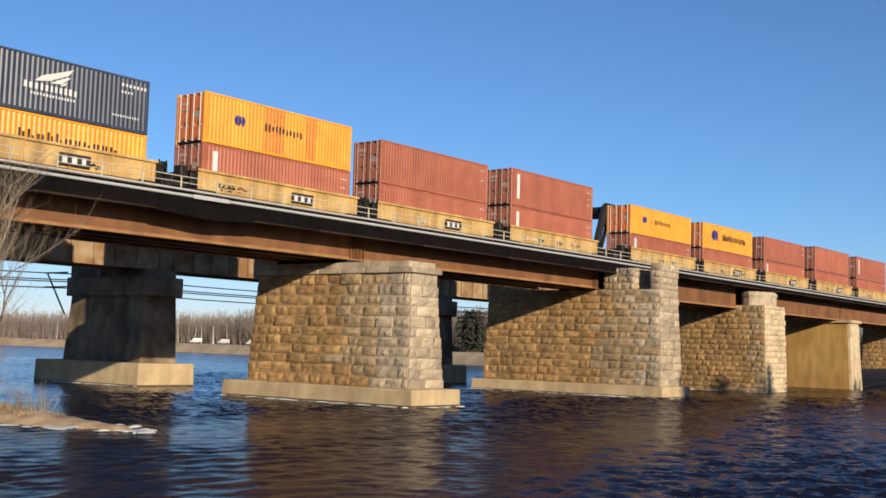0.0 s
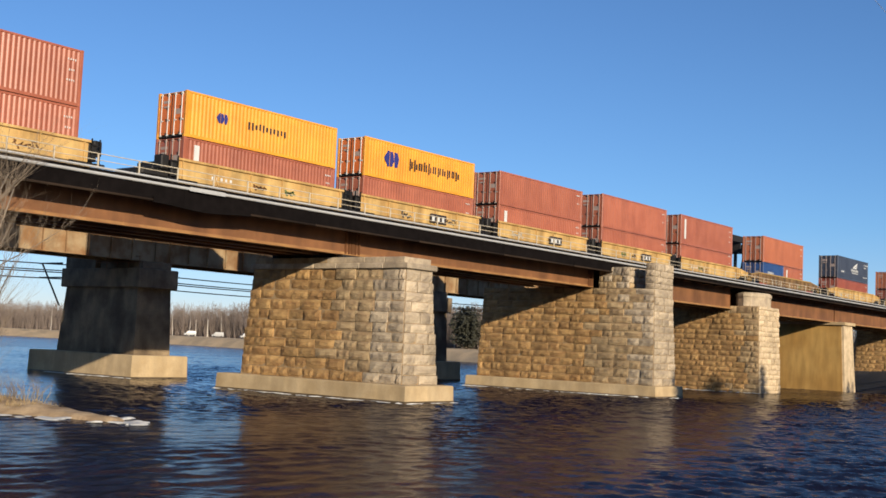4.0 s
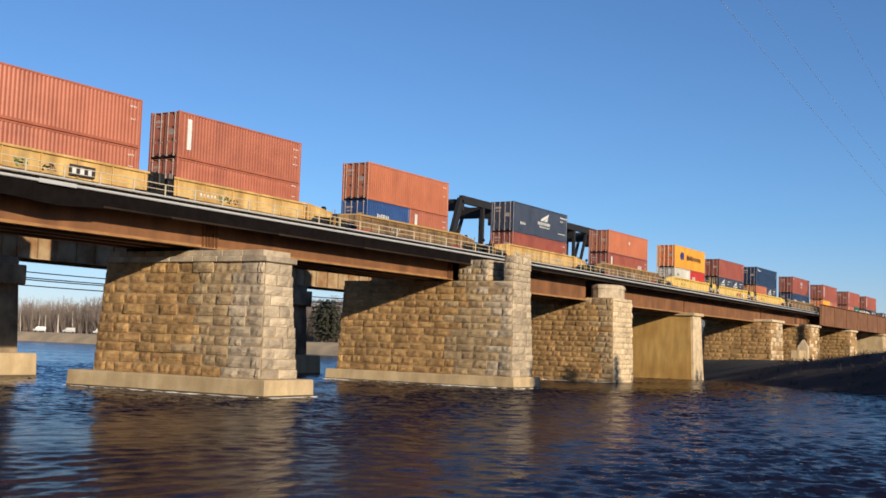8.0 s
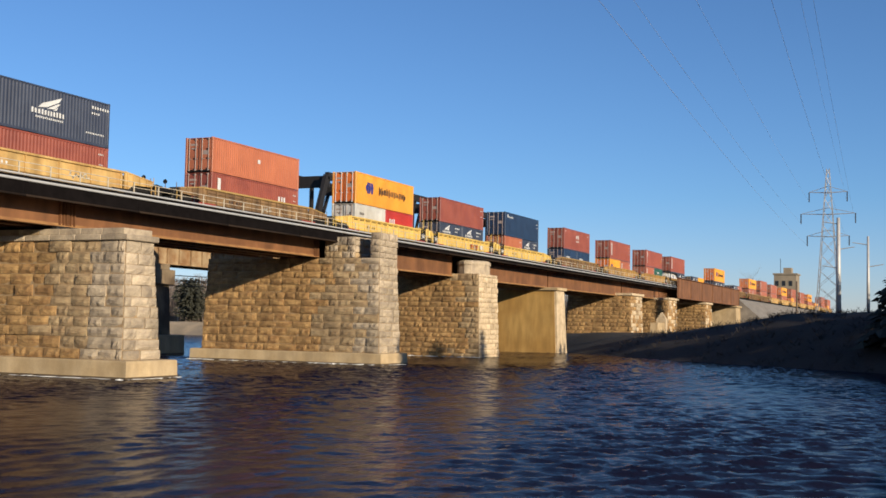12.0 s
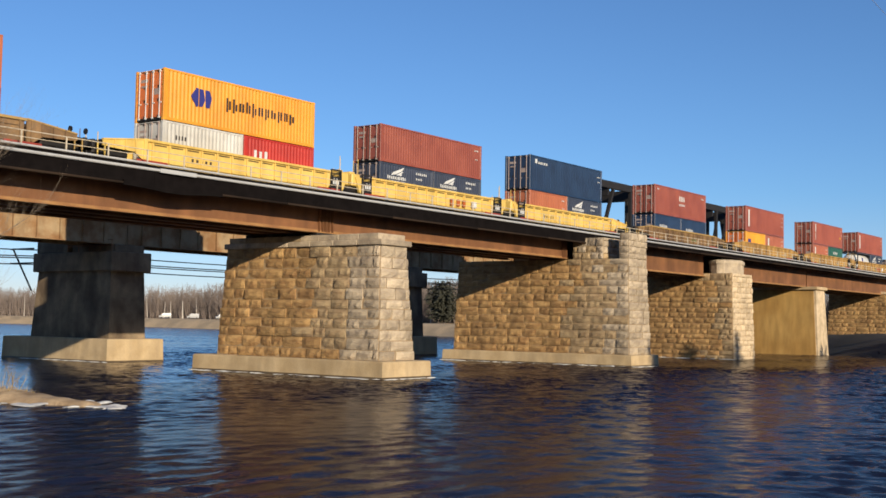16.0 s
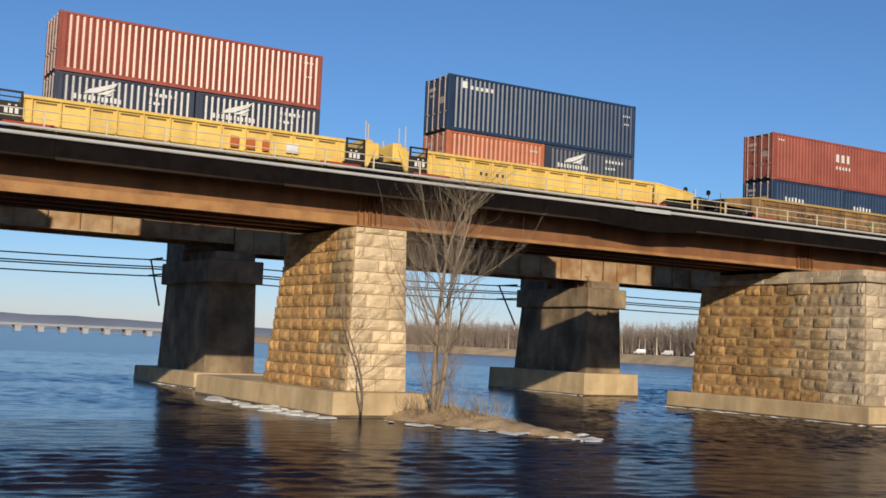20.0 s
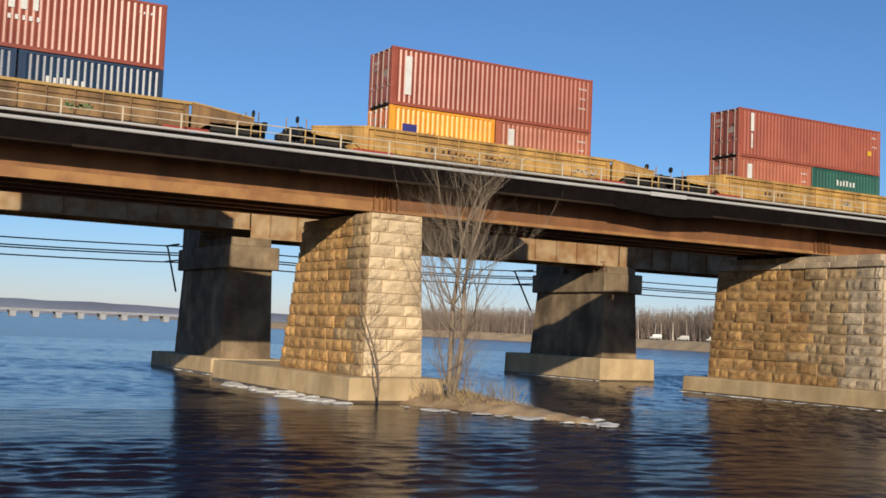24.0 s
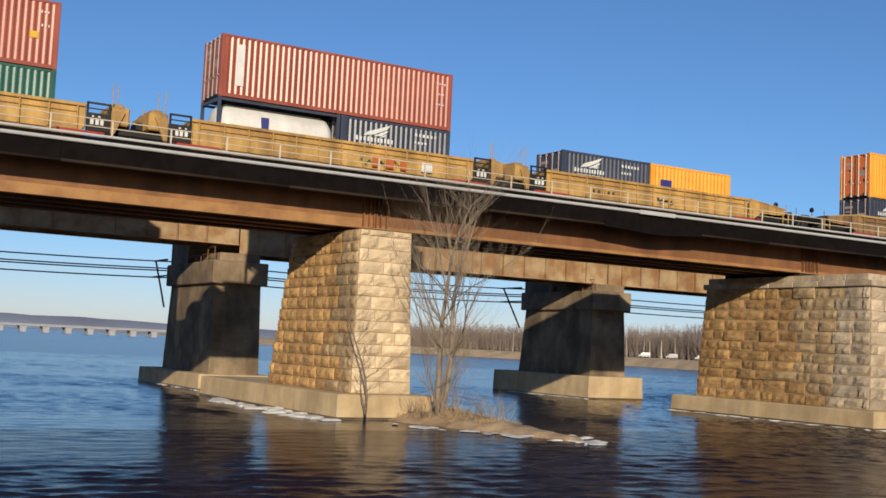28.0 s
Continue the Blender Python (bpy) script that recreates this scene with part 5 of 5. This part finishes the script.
def conifer(at, high, wide, seed, domed=False):
    tree = tagged(new("conifer"), "dark green pine with a broad rounded crown" if domed else "dark green conifer with drooping uneven branches", "tree", "conifers")
    tree.location = at
    rnd = random.Random(seed)
    part("trunk", Geo().tube((0, 0, -.3), (0, 0, high * .97), high * .02, .03, 7), BARK, tree)
    g = Geo()
    rows = int(high * 1.7)
    for i in range(rows):
        z = high * (.1 + .88 * i / rows)
        reach = wide * (1 - i / rows) ** .8 + .25
        if domed:
            u = i / rows
            reach = wide * math.sqrt(max(0, 1 - (abs(u - .5) / .52) ** 3)) * (1 + .22 * noise.noise(Vector((u * 4, seed, 0)))) + .2
        for j in range(46 if domed else 11):
            a = rnd.uniform(0, 6.283)
            l = reach * rnd.uniform(.55, 1.1)
            for s in range(3):
                t0 = (s + .3) / 3
                c = Vector((math.cos(a) * l * t0, math.sin(a) * l * t0, z - l * (.05 if domed else .28) * t0 + rnd.uniform(-.2, .2) * (4 if domed else 1)))
                if domed:
                    c.z = max(c.z, .5)
                w, tilt = l * (.10 if domed else .26) * rnd.uniform(.7, 1.3), rnd.uniform(-.5, .5)
                side = Vector((-math.sin(a), math.cos(a), tilt)) * w
                along = Vector((math.cos(a), math.sin(a), -.35)) * l * (.14 if domed else .3)
                k = len(g.v)
                g.v += [tuple(c - side * .8), tuple(c - along * .6), tuple(c + side * .8), tuple(c + along * 1.2), tuple(c + Vector((0, 0, w * .5)))]
                g.f += [(k, k + 1, k + 4), (k + 1, k + 2, k + 4), (k + 2, k + 3, k + 4), (k + 3, k, k + 4)]
    part("crown", g, NEEDLE, tree, "dense dark needles")
    return tree


# two pale stems on the islet, a sapling against the pier
bare_tree("bare_tree", "bare grey-brown tree with thin upright stems on the islet", (27.0, 46.0, 0.45), [((.0, .0, 1), 10.4, .15), ((.2, -.05, 1), 9.6, .125), ((.12, -.1, 1), 6.8, .06), ((-.25, -.1, 1), 4.4, .04)], 5, PALE_BARK, 3, 1.4)
bare_tree("bare_sapling", "thin bare sapling beside the stone pier", (23.4, 46.2, 0.55), [((.06, 0, 1), 5.6, .06), ((-.1, .05, 1), 3.0, .035)], 9, BARK, 2)

# ---- the islet ----


def islet_height(x, y):
    along = (48.5 - y) / 12.3
    half = 4.3 * (1 - along) ** 0.9 if along < 1 else 0.01
    k = min(1 - abs(x - (27.8 + .4 * along)) / max(half, .01), (50 - y) / 2.0)
    return -.45 + (.95 - .35 * max(0, along)) * max(0, min(1, k * 1.5)) ** .8 + .14 * noise.noise(Vector((x * .9, y * .9, 3)))


islet = thing("islet", "low islet of dry brown grass and stones below the pier", "islet", kind="structure")
part("mound", grid_sheet([22 + .3 * i for i in range(40)], [35 + .3 * i for i in range(54)], islet_height), mat("islet_soil", (0.58, 0.42, 0.25), .95, vary=.35, scale=.8, grain=8, bump=.8, second=(.30, .20, .11), bump_dist=.06), islet, smooth=True)
rnd = random.Random(21)
reeds = Geo()
for i in range(1500):
    x, y = rnd.uniform(23, 32.5), rnd.uniform(42, 50)
    z = islet_height(x, y)
    if z > .15:
        h = rnd.uniform(.08, .3)
        dx, dy = rnd.uniform(-.2, .2), rnd.uniform(-.2, .2)
        k = len(reeds.v)
        reeds.v += [(x - .02, y, z - .03), (x + .02, y, z - .03), (x + dx, y + dy, z + h)]
        reeds.f.append((k, k + 1, k + 2))
tagged(part("dry_grass", reeds, REED), "tufts of dry pale grass on the islet", "grass", kind="stuff")


def lump(r, flat, seed):
    rr, g = random.Random(seed), Geo()
    rings, wob, long, tilt = [], [rr.uniform(.6, 1.2) for _ in range(9)], rr.uniform(.8, 1.9), rr.uniform(-.1, .1)
    for z, k in ((-.5, .7), (-.1, 1), (.35, .8), (.5, .4)):
        rings.append([(r * k * long * wob[i] * rr.uniform(.9, 1.1) * math.cos(a), r * k * wob[i] * rr.uniform(.9, 1.1) * math.sin(a), z * r * flat + tilt * r * math.cos(a)) for i, a in enumerate(6.2832 * i / 9 for i in range(9))])
    ob = g.stack(rings)
    turn = rr.uniform(0, 3.14)
    ob.v = [(x * math.cos(turn) - y * math.sin(turn), x * math.sin(turn) + y * math.cos(turn), z) for x, y, z in ob.v]
    return ob


for i in range(15):
    k = i / 14
    x, y = 22.0 + rnd.uniform(-.6, .3), 60.0 - 13.0 * k + rnd.uniform(-.4, .4)
    ob = tagged(part("ice_chunk", lump(rnd.uniform(.25, .75), .3, i), ICE), "white slab of ice floating beside the footing", "ice", "ice along the footing")
    ob.location = (x, y, .03)
for i in range(12):
    a = rnd.uniform(0, 1)
    ob = tagged(part("ice_chunk", lump(rnd.uniform(.2, .55), .25, 40 + i), ICE), "white slab of ice at the tip of the islet", "ice", "ice round the islet")
    ob.location = (29.6 - 1.2 * a + rnd.uniform(-.4, .4), 40.5 - 4.6 * a + rnd.uniform(-.4, .4), .03)

for i in range(16):
    a = i / 15
    ob = tagged(part("ice_chunk", lump(rnd.uniform(.08, .5), .22, 70 + i), ICE), "white slab of ice at the edge of the islet", "ice", "ice round the islet")
    ob.location = (24.4 + 3.6 * a + rnd.uniform(-.5, .35), 45.0 - 8.6 * a + rnd.uniform(-.9, .6), .04)
for i in range(3):
    shrub = tagged(new("bare_shrub"), "tall thin reddish-brown shrub beside the islet tree", "bush", "bushes on the islet")
    shrub.location = (rnd.uniform(26.0, 28.6), rnd.uniform(45.0, 46.6), .3)
    g = Geo()
    for _ in range(6):
        grow(g, (rnd.uniform(-.3, .3), rnd.uniform(-.3, .3), -.1), (rnd.uniform(-.35, .35), rnd.uniform(-.35, .35), 1), rnd.uniform(1.8, 3.6), .017, 2, rnd, .25, .5, 3, 2)
    part("crown", g, BARK, shrub)
for i in range(9):
    bush = tagged(new("bare_bush"), "low bare twiggy bush on the islet", "bush", "bushes on the islet")
    bush.location = (rnd.uniform(25.2, 30.0), rnd.uniform(43.6, 46.6), .3)
    g = Geo()
    for _ in range(7):
        grow(g, (rnd.uniform(-.2, .2), rnd.uniform(-.2, .2), -.1), (rnd.uniform(-.7, .7), rnd.uniform(-.7, .7), 1), rnd.uniform(.5, 1.2), .014, 1, rnd, .2, .7, 3, 2)
    part("crown", g, REED if i % 2 else BARK, bush)


def foam_line(pts, seed, wide=.3, big=1.0):
    """Thin broken crests of white water, each a low wavy ridge that tapers at both ends."""
    rr, g = random.Random(seed), Geo()
    for (x0, y0), (x1, y1) in zip(pts, pts[1:]):
        d = math.hypot(x1 - x0, y1 - y0)
        ux, uy, s = (x1 - x0) / d, (y1 - y0) / d, 0
        while s < d:
            l = min(rr.uniform(.5, 2.2), d - s + .3)
            off, w, ph = rr.uniform(-wide, wide), big * rr.uniform(.04, .09), rr.uniform(0, 6)
            rings = []
            for i in range(9):
                k = i / 8
                r = w * (.15 + math.sin(math.pi * k)) * rr.uniform(.7, 1.3)
                o = off + .07 * math.sin(ph + 5 * k)
                x, y = x0 + ux * (s + l * k) - uy * o, y0 + uy * (s + l * k) + ux * o
                rings.append([(x + uy * r, y - ux * r, -.03), (x + uy * r * .5, y - ux * r * .5, .02 + r * .5), (x - uy * r * .5, y + ux * r * .5, .02 + r * .5), (x - uy * r, y + ux * r, -.03)])
            g.stack(rings)
            s += l * rr.uniform(.8, 1.25)
    return tagged(part("foam", g, ICE), "white foam where the river meets a footing", "foam", kind="stuff")


foam_line([(52.7, 59.5), (52.6, 53), (52.65, 48), (52.7, 43.3)], 3, .1, .8)
foam_line([(52.9, 42.75), (57.5, 42.8)], 12, .08, .6)
foam_line([(24.2, 71.0), (24.1, 80)], 13, .1, .8)
foam_line([(55.0, 71.0), (54.9, 82)], 14, .1, .8)
foam_line([(85.1, 62.5), (85.0, 52), (85.1, 46), (85.6, 43.2), (89, 43.0)], 4, .2)
foam_line([(84.9, 62.3), (84.9, 59.5)], 9, .35, 2.2)
foam_line([(84.9, 50.5), (84.9, 47.6)], 10, .22, 1.8)
foam_line([(114.7, 58), (114.6, 50), (115, 46.5)], 5, .2)

# ---- woods, banks and far things ----
woods = Geo()
rnd = random.Random(77)
for i in range(1700):
    y = rnd.choice((rnd.uniform(120, 330), rnd.uniform(120, 330), rnd.uniform(330, 760)))
    x = shore(y) + 30 + abs(rnd.gauss(0, 1)) * 26
    z, h = land(x, y), rnd.uniform(10.0, 13.5)
    woods.tube((x, y, z - .2), (x + rnd.uniform(-.4, .4), y + rnd.uniform(-.4, .4), z + h), rnd.uniform(.08, .15), .03, 4)
    for j in range(26):
        k = rnd.uniform(.25, .95)
        a, l = rnd.uniform(0, 6.283), h * rnd.uniform(.14, .34) * (1.25 - k)
        p = Vector((x, y, z + h * k))
        q = p + Vector((math.cos(a) * l, math.sin(a) * l, l * rnd.uniform(.4, 1.4)))
        woods.tube(p, q, .045, .02, 3)
tagged(part("far_woods", woods, WOODS), "bare brown trees along the far bank", "woods", kind="stuff")
brush = Geo()
for i in range(13000):
    y = rnd.uniform(150, 760) if rnd.random() < .8 else rnd.uniform(66, 240)
    x = shore(y) + 30 + abs(rnd.gauss(0, 1)) * 26
    z, h = land(x, y), rnd.uniform(7.0, 9.5) + 3.0 * noise.noise(Vector((x * .03, y * .03, 7))) + 2.0 * rnd.random()
    for j in range(6):
        a, l = rnd.uniform(0, 6.283), rnd.uniform(.4, 2.2)
        brush.tube((x, y, z - .2), (x + math.cos(a) * l, y + math.sin(a) * l, z + h * rnd.uniform(.4, 1.1)), .05, .022, 3)
birches = Geo()
for i in range(34):
    y = rnd.uniform(150, 420)
    x = shore(y) + rnd.uniform(24, 34)
    z, h = land(x, y), rnd.uniform(5, 9)
    birches.tube((x, y, z - .2), (x + rnd.uniform(-.5, .5), y + rnd.uniform(-.5, .5), z + h), .17, .06, 5)
tagged(part("birches", birches, mat("white_birch_bark", (0.62, 0.56, 0.48), .9, vary=.25)), "pale thin birch trunks before the far woods", "woods", kind="stuff")
for i in range(16000):
    y = rnd.uniform(150, 560)
    x = shore(y) + 30 + abs(rnd.gauss(0, 1)) * 24
    p = Vector((x, y, land(x, y) + rnd.uniform(3, 10.5)))
    brush.tube(p, p + Vector((rnd.uniform(-1, 1), rnd.uniform(-1, 1), rnd.uniform(-.1, .9))), .045, .02, 3)
tagged(part("brush", brush, WOODS), "bare brown brush along the far bank", "brush", kind="stuff")
conifer((250, 183, 2.6), 11.6, 4.9, 1, True)
conifer((256, 187, 2.6), 9.5, 3.4, 2, True)
# conifers along the camera's own bank keep the low sun off the landing
rnd = random.Random(5)
for i in range(-9, 66):
    x = 92 + i * 3.6 + rnd.uniform(-1, 1)
    y = -16 + (rnd.uniform(-7, 5) if i >= 0 else rnd.uniform(-2, 1))
    top = (21.3 if i < 14 else 22.3) + rnd.uniform(-1, 1) if i >= 0 else 23.3 + .2 * i + rnd.uniform(-.3, .3)
    z = land(x, y)
    conifer((x, y, z), top - z, 4.2 if i >= 0 else 6.5, 100 + i)
for i, (x, y, h) in enumerate(((112, 5.4, 7.0), (118, 4.2, 9), (124, 3.5, 10))):
    conifer((x, y, land(x, y)), h, 3.0, 200 + i)

# scrubby bank by the landing; tree shade is also put into its dark colour
SCRUB = mat("shade_dark_wet_scrub", (0.045, 0.032, 0.022), 0.95, vary=0.4, scale=0.3, grain=4, bump=0.7, second=(0.026, 0.019, 0.014), bump_dist=.1)
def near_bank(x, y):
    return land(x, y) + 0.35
tagged(part("bank", grid_sheet([96 + 3 * i for i in range(72)], [-10 + 3 * i for i in range(29)], near_bank), SCRUB, smooth=True), "scrubby river bank below the railway, darkened for the shade on it", "river bank", kind="structure")
scrub = Geo()
rnd = random.Random(12)
for i in range(2600):
    y = rnd.uniform(-6, 40)
    x = shore(y) + rnd.uniform(1, 150)
    z, h = land(x, y) + .3, rnd.uniform(.2, .8)
    for j in range(4):
        a, l = rnd.uniform(0, 6.283), rnd.uniform(.2, .8)
        scrub.tube((x, y, z - .1), (x + math.cos(a) * l, y + math.sin(a) * l, z + h * rnd.uniform(.6, 1)), .035, .015, 3)
tagged(part("scrub", scrub, SCRUB), "leafless scrub on the river bank, darkened for the shade on it", "scrub", kind="stuff")
WHITE_VAN = mat("white_vehicle_paint", (0.42, 0.42, 0.41), 0.35, vary=0.1, bump=0)
DARK_GLASS = mat("dark_glass", (0.02, 0.022, 0.025), 0.15, vary=0.1, bump=0)
GREYBUILD = mat("beige_concrete_building", (0.33, 0.27, 0.19), 0.9, vary=0.2, scale=.3, grain=4)
STEEL = mat("galvanised_tower_steel", (0.48, 0.49, 0.50), 0.5, 0.4, vary=0.15)
POLE = mat("pale_steel_pole", (0.62, 0.60, 0.56), 0.5, 0.2, vary=0.12)
GRAVEL = mat("grey_ballast", (0.30, 0.27, 0.23), 0.95, vary=0.35, scale=.6, grain=6, bump=0.8, bump_dist=.08)
FARGREY = mat("distant_grey_concrete", (0.40, 0.41, 0.44), 0.9, vary=0.12, bump=0)
# distance haze is put into the hills' blue base colour
HILL = mat("hazy_blue_hills", (0.20, 0.235, 0.32), 1.0, vary=0.15, scale=0.004, grain=0.02, bump=0)

for i, (x, y) in enumerate(((276, 310), (272, 320), (280, 300), (263, 339))):
    van = tagged(new("parked_van"), "white van parked on the far bank", "vehicle", "parked vehicles")
    van.location = (x, y, land(x, y))
    van.scale = (.88, .88, .88)
    van.rotation_euler = (0, 0, radians(138 + 6 * i))
    part("body", Geo().bev(-2.4, 2.4, -.95, .95, .45, 1.25, .12).hull([(-2.35, -.9, 1.25), (1.6, -.9, 1.25), (1.6, .9, 1.25), (-2.35, .9, 1.25)], [(-2.25, -.8, 2.15), (.9, -.8, 2.15), (.9, .8, 2.15), (-2.25, .8, 2.15)]), WHITE_VAN, van)
    part("windscreen", Geo().hull([(.98, -.75, 2.06), (1.62, -.82, 1.3), (1.62, .82, 1.3), (.98, .75, 2.06)], [(1.0, -.75, 2.08), (1.66, -.82, 1.32), (1.66, .82, 1.32), (1.0, .75, 2.08)]), DARK_GLASS, van)
    for wx in (-1.5, 1.5):
        for wy in (-.85, .85):
            part("wheel", shared(("van_wheel",), lambda: Geo().tube((0, -.1, 0), (0, .1, 0), .36, n=14)), GREASE, van).location = (wx, wy, .36)

# the embankment that carries the track away, and its building
bank = Geo().hull([(283, 38, 2), (760, 38, 2), (760, 66, 2), (283, 66, 2)], [(283, 48, 10.84), (760, 48, 10.84), (760, 54, 10.84), (283, 54, 10.84)])
tagged(part("embankment", bank, GRAVEL), "grey gravel railway embankment", "embankment", kind="structure")
hut = tagged(new("tower_building"), "beige concrete block building beyond the tracks", "building")
part("wall", Geo().box(470, 480, 57.5, 66, 4, 25.4).box(469.6, 480.4, 57.1, 66.4, 25.4, 26.0).box(471, 476, 59.5, 62.5, 26.0, 28.2), GREYBUILD, hut)
for k in range(3):
    part("window", Geo().box(469.9, 470.02, 59 + k * 2.6, 60.3 + k * 2.6, 21, 23), DARK_GLASS, hut)
part("mast", Geo().tube((474, 64, 26.0), (474, 64, 32), .1), BLACK_STEEL, hut)
shed = tagged(new("shed"), "red-brown low shed beside the tracks", "building")
part("wall", Geo().box(500, 525, 56, 66, 4, 15), PAINT["red"], shed)
part("roof", Geo().hull([(499, 55, 15), (526, 55, 15), (526, 67, 15), (499, 67, 15)], [(499, 60.9, 18), (526, 60.9, 18), (526, 61.1, 18), (499, 61.1, 18)]), GREYBUILD, shed)
small = tagged(new("gauge_house"), "small grey gauge house with a pointed gable on the bank", "building")
part("wall", Geo().box(190, 195, 45.4, 46.6, 1.2, 4.4), CONCRETE, small)
part("gable", Geo().hull([(195.1, 45.2, .8), (196.4, 45.2, .8), (196.4, 46.8, .8), (195.1, 46.8, .8)], [(195.1, 45.2, 5.0), (196.4, 45.2, 5.0), (196.4, 46.8, 5.0), (195.1, 46.8, 5.0)]).hull([(195.1, 45.2, 5.0), (196.4, 45.2, 5.0), (196.4, 46.8, 5.0), (195.1, 46.8, 5.0)], [(195.6, 45.9, 6.2), (195.9, 45.9, 6.2), (195.9, 46.1, 6.2), (195.6, 46.1, 6.2)]), PALE_STONE, small)
bare_tree("bare_tree", "bare spreading tree beyond the tracks", (418, 68, 8), [((.1, 0, 1), 15, .3), ((-.3, .1, 1), 12, .22), ((.2, .5, 1), 12, .22)], 31, BARK, 2)
bare_tree("bare_tree", "bare spreading tree beyond the tracks", (440, 64, 8), [((.1, .3, 1), 11, .25), ((-.2, -.3, 1), 10, .2)], 32, BARK, 2)

# ---- power line ----


def lattice_tower(at, high, base, arms, label):
    t = tagged(new("power_tower"), label, "power tower")
    t.location = at
    def half(z):
        return base / 2 * (1 - z / high) ** 1.0 * .93 + .22
    levels = [high * (1 - (1 - i / 11) ** 1.25) for i in range(12)]
    for sx in (-1, 1):
        for sy in (-1, 1):
            part("leg", Geo().tube((sx * half(0), sy * half(0), 0), (sx * half(high), sy * half(high), high), .09, .06, 4), STEEL, t)
    for z0, z1 in zip(levels, levels[1:]):
        a, b = half(z0), half(z1)
        for s in (-1, 1):
            for p, q in (((-a, s * a, z0), (b, s * b, z1)), ((a, s * a, z0), (-b, s * b, z1)), ((s * a, -a, z0), (s * b, b, z1)), ((s * a, a, z0), (s * b, -b, z1))):
                part("bracing", Geo().tube(p, q, .035, .035, 3), STEEL, t)
    for z, reach in arms:
        for sy in (-1, 1):
            part("cross_arm", Geo().tube((-.3, 0, z), (0, sy * reach, z + .15), .08, .06, 4).tube((.3, 0, z), (0, sy * reach, z + .15), .08, .06, 4).tube((0, 0, z + 1.1), (0, sy * reach, z + .15), .07, .05, 4), STEEL, t)
            part("insulator", Geo().tube((0, sy * reach, z + .15), (0, sy * reach, z - 1.5), .09, .09, 6), BLACK_STEEL, t)
    return t


ARMS = ((13.9, 3.3), (17.6, 4.3), (21.2, 3.0))
TX, TY, TZ = 200.0, 19.4, 5.2
lattice_tower((TX, TY, TZ), 25.2, 3.6, ARMS, "grey steel lattice power tower on the bank")
for x, y, h, arms, r in ((190, 16.9, 16.8, (15.8, 11.8, 8.9), .37), (200, 13.2, 14.6, (13.2, 9.6), .25)):
    pole = tagged(new("steel_pole"), "pale tapered steel pole with short arms", "power pole", "steel poles")
    pole.location = (x, y, 4.5)
    part("shaft", Geo().tube((0, 0, -.5), (0, 0, h), r * 1.25, r * .7, 12), POLE, pole, smooth=True)
    for k, z in enumerate(arms):
        part("arm", Geo().tube((0, 0, z), (0, (-1) ** k * 2.4, z + .4), .09, .06, 5), POLE, pole)
post = tagged(new("timber_pole"), "weathered timber pole on the bank", "power pole")
post.location = (182, 22.2, 4.5)
part("shaft", Geo().tube((0, 0, -.5), (0, 0, 6.5), .16, .12, 8), BARK, post)
for z, reach in ARMS:
    for s in (-1, 1):
        line = tagged(new("power_line"), "thin overhead power line of aluminium strands", "power line", "power lines")
        x1, y1, drop = -70.0, 3.5 + s * reach * 1.1, 2.0
        rings = []
        for k in range(31):
            u = k / 30
            p = (TX + (x1 - TX) * u, TY + s * reach + (y1 - TY - s * reach) * u, TZ + z - 1.4 + 3 * u - 4 * drop * u * (1 - u))
            rings.append([(p[0], p[1] + .0065 * dy, p[2] + .0065 * dz) for dy, dz in ((-1, -1), (1, -1), (1, 1), (-1, 1))])
        part("wire", Geo().stack(rings), STEEL, line)

# ---- far road bridge and hills ----
far = thing("far_road_bridge", "long pale concrete road bridge far upstream", "road bridge", kind="structure")
for k in range(46):
    x = -420 + k * 17.0
    part("deck", Geo().box(x, x + 16.9, 930, 942, 4.6, 5.7), FARGREY, far)
    part("parapet", Geo().box(x, x + 16.9, 929.5, 930, 5.7, 6.3), FARGREY, far)
    part("pier", Geo().box(x - 2.2, x + 2.2, 931, 941, -2, 3.2).hull([(x - 2.2, 931, 3.2), (x + 2.2, 931, 3.2), (x + 2.2, 941, 3.2), (x - 2.2, 941, 3.2)], [(x - 3.4, 931, 4.6), (x + 3.4, 931, 4.6), (x + 3.4, 941, 4.6), (x - 3.4, 941, 4.6)]), FARGREY, far)
ridge = Geo()
n = 90
for i in range(n):
    x = -3000 + i * 70
    h = 40 + 8 * noise.noise(Vector((i * .09, 0, 5))) + 6 * noise.noise(Vector((i * .5, 0, 9)))
    h *= 1 - .55 * smooth((x - 1000) / 1500)
    ridge.v += [(x, 3600, -5), (x, 3650, h), (x, 3900, -5)]
for i in range(n - 1):
    ridge.f += [(3 * i, 3 * i + 3, 3 * i + 4, 3 * i + 1), (3 * i + 1, 3 * i + 4, 3 * i + 5, 3 * i + 2)]
tagged(part("backdrop", ridge, HILL, smooth=True), "low wooded hills on the horizon", "hills", kind="structure")


def motions():
    for ob, x, y, z in MOVERS:
        walk(ob, [(t, pose(x - SPEED * t, y, z)) for t in range(-2, 31, 4)])
    walk(river, [(t, pose(0, -0.5 * t, 0)) for t in range(-2, 31, 8)])


motions()
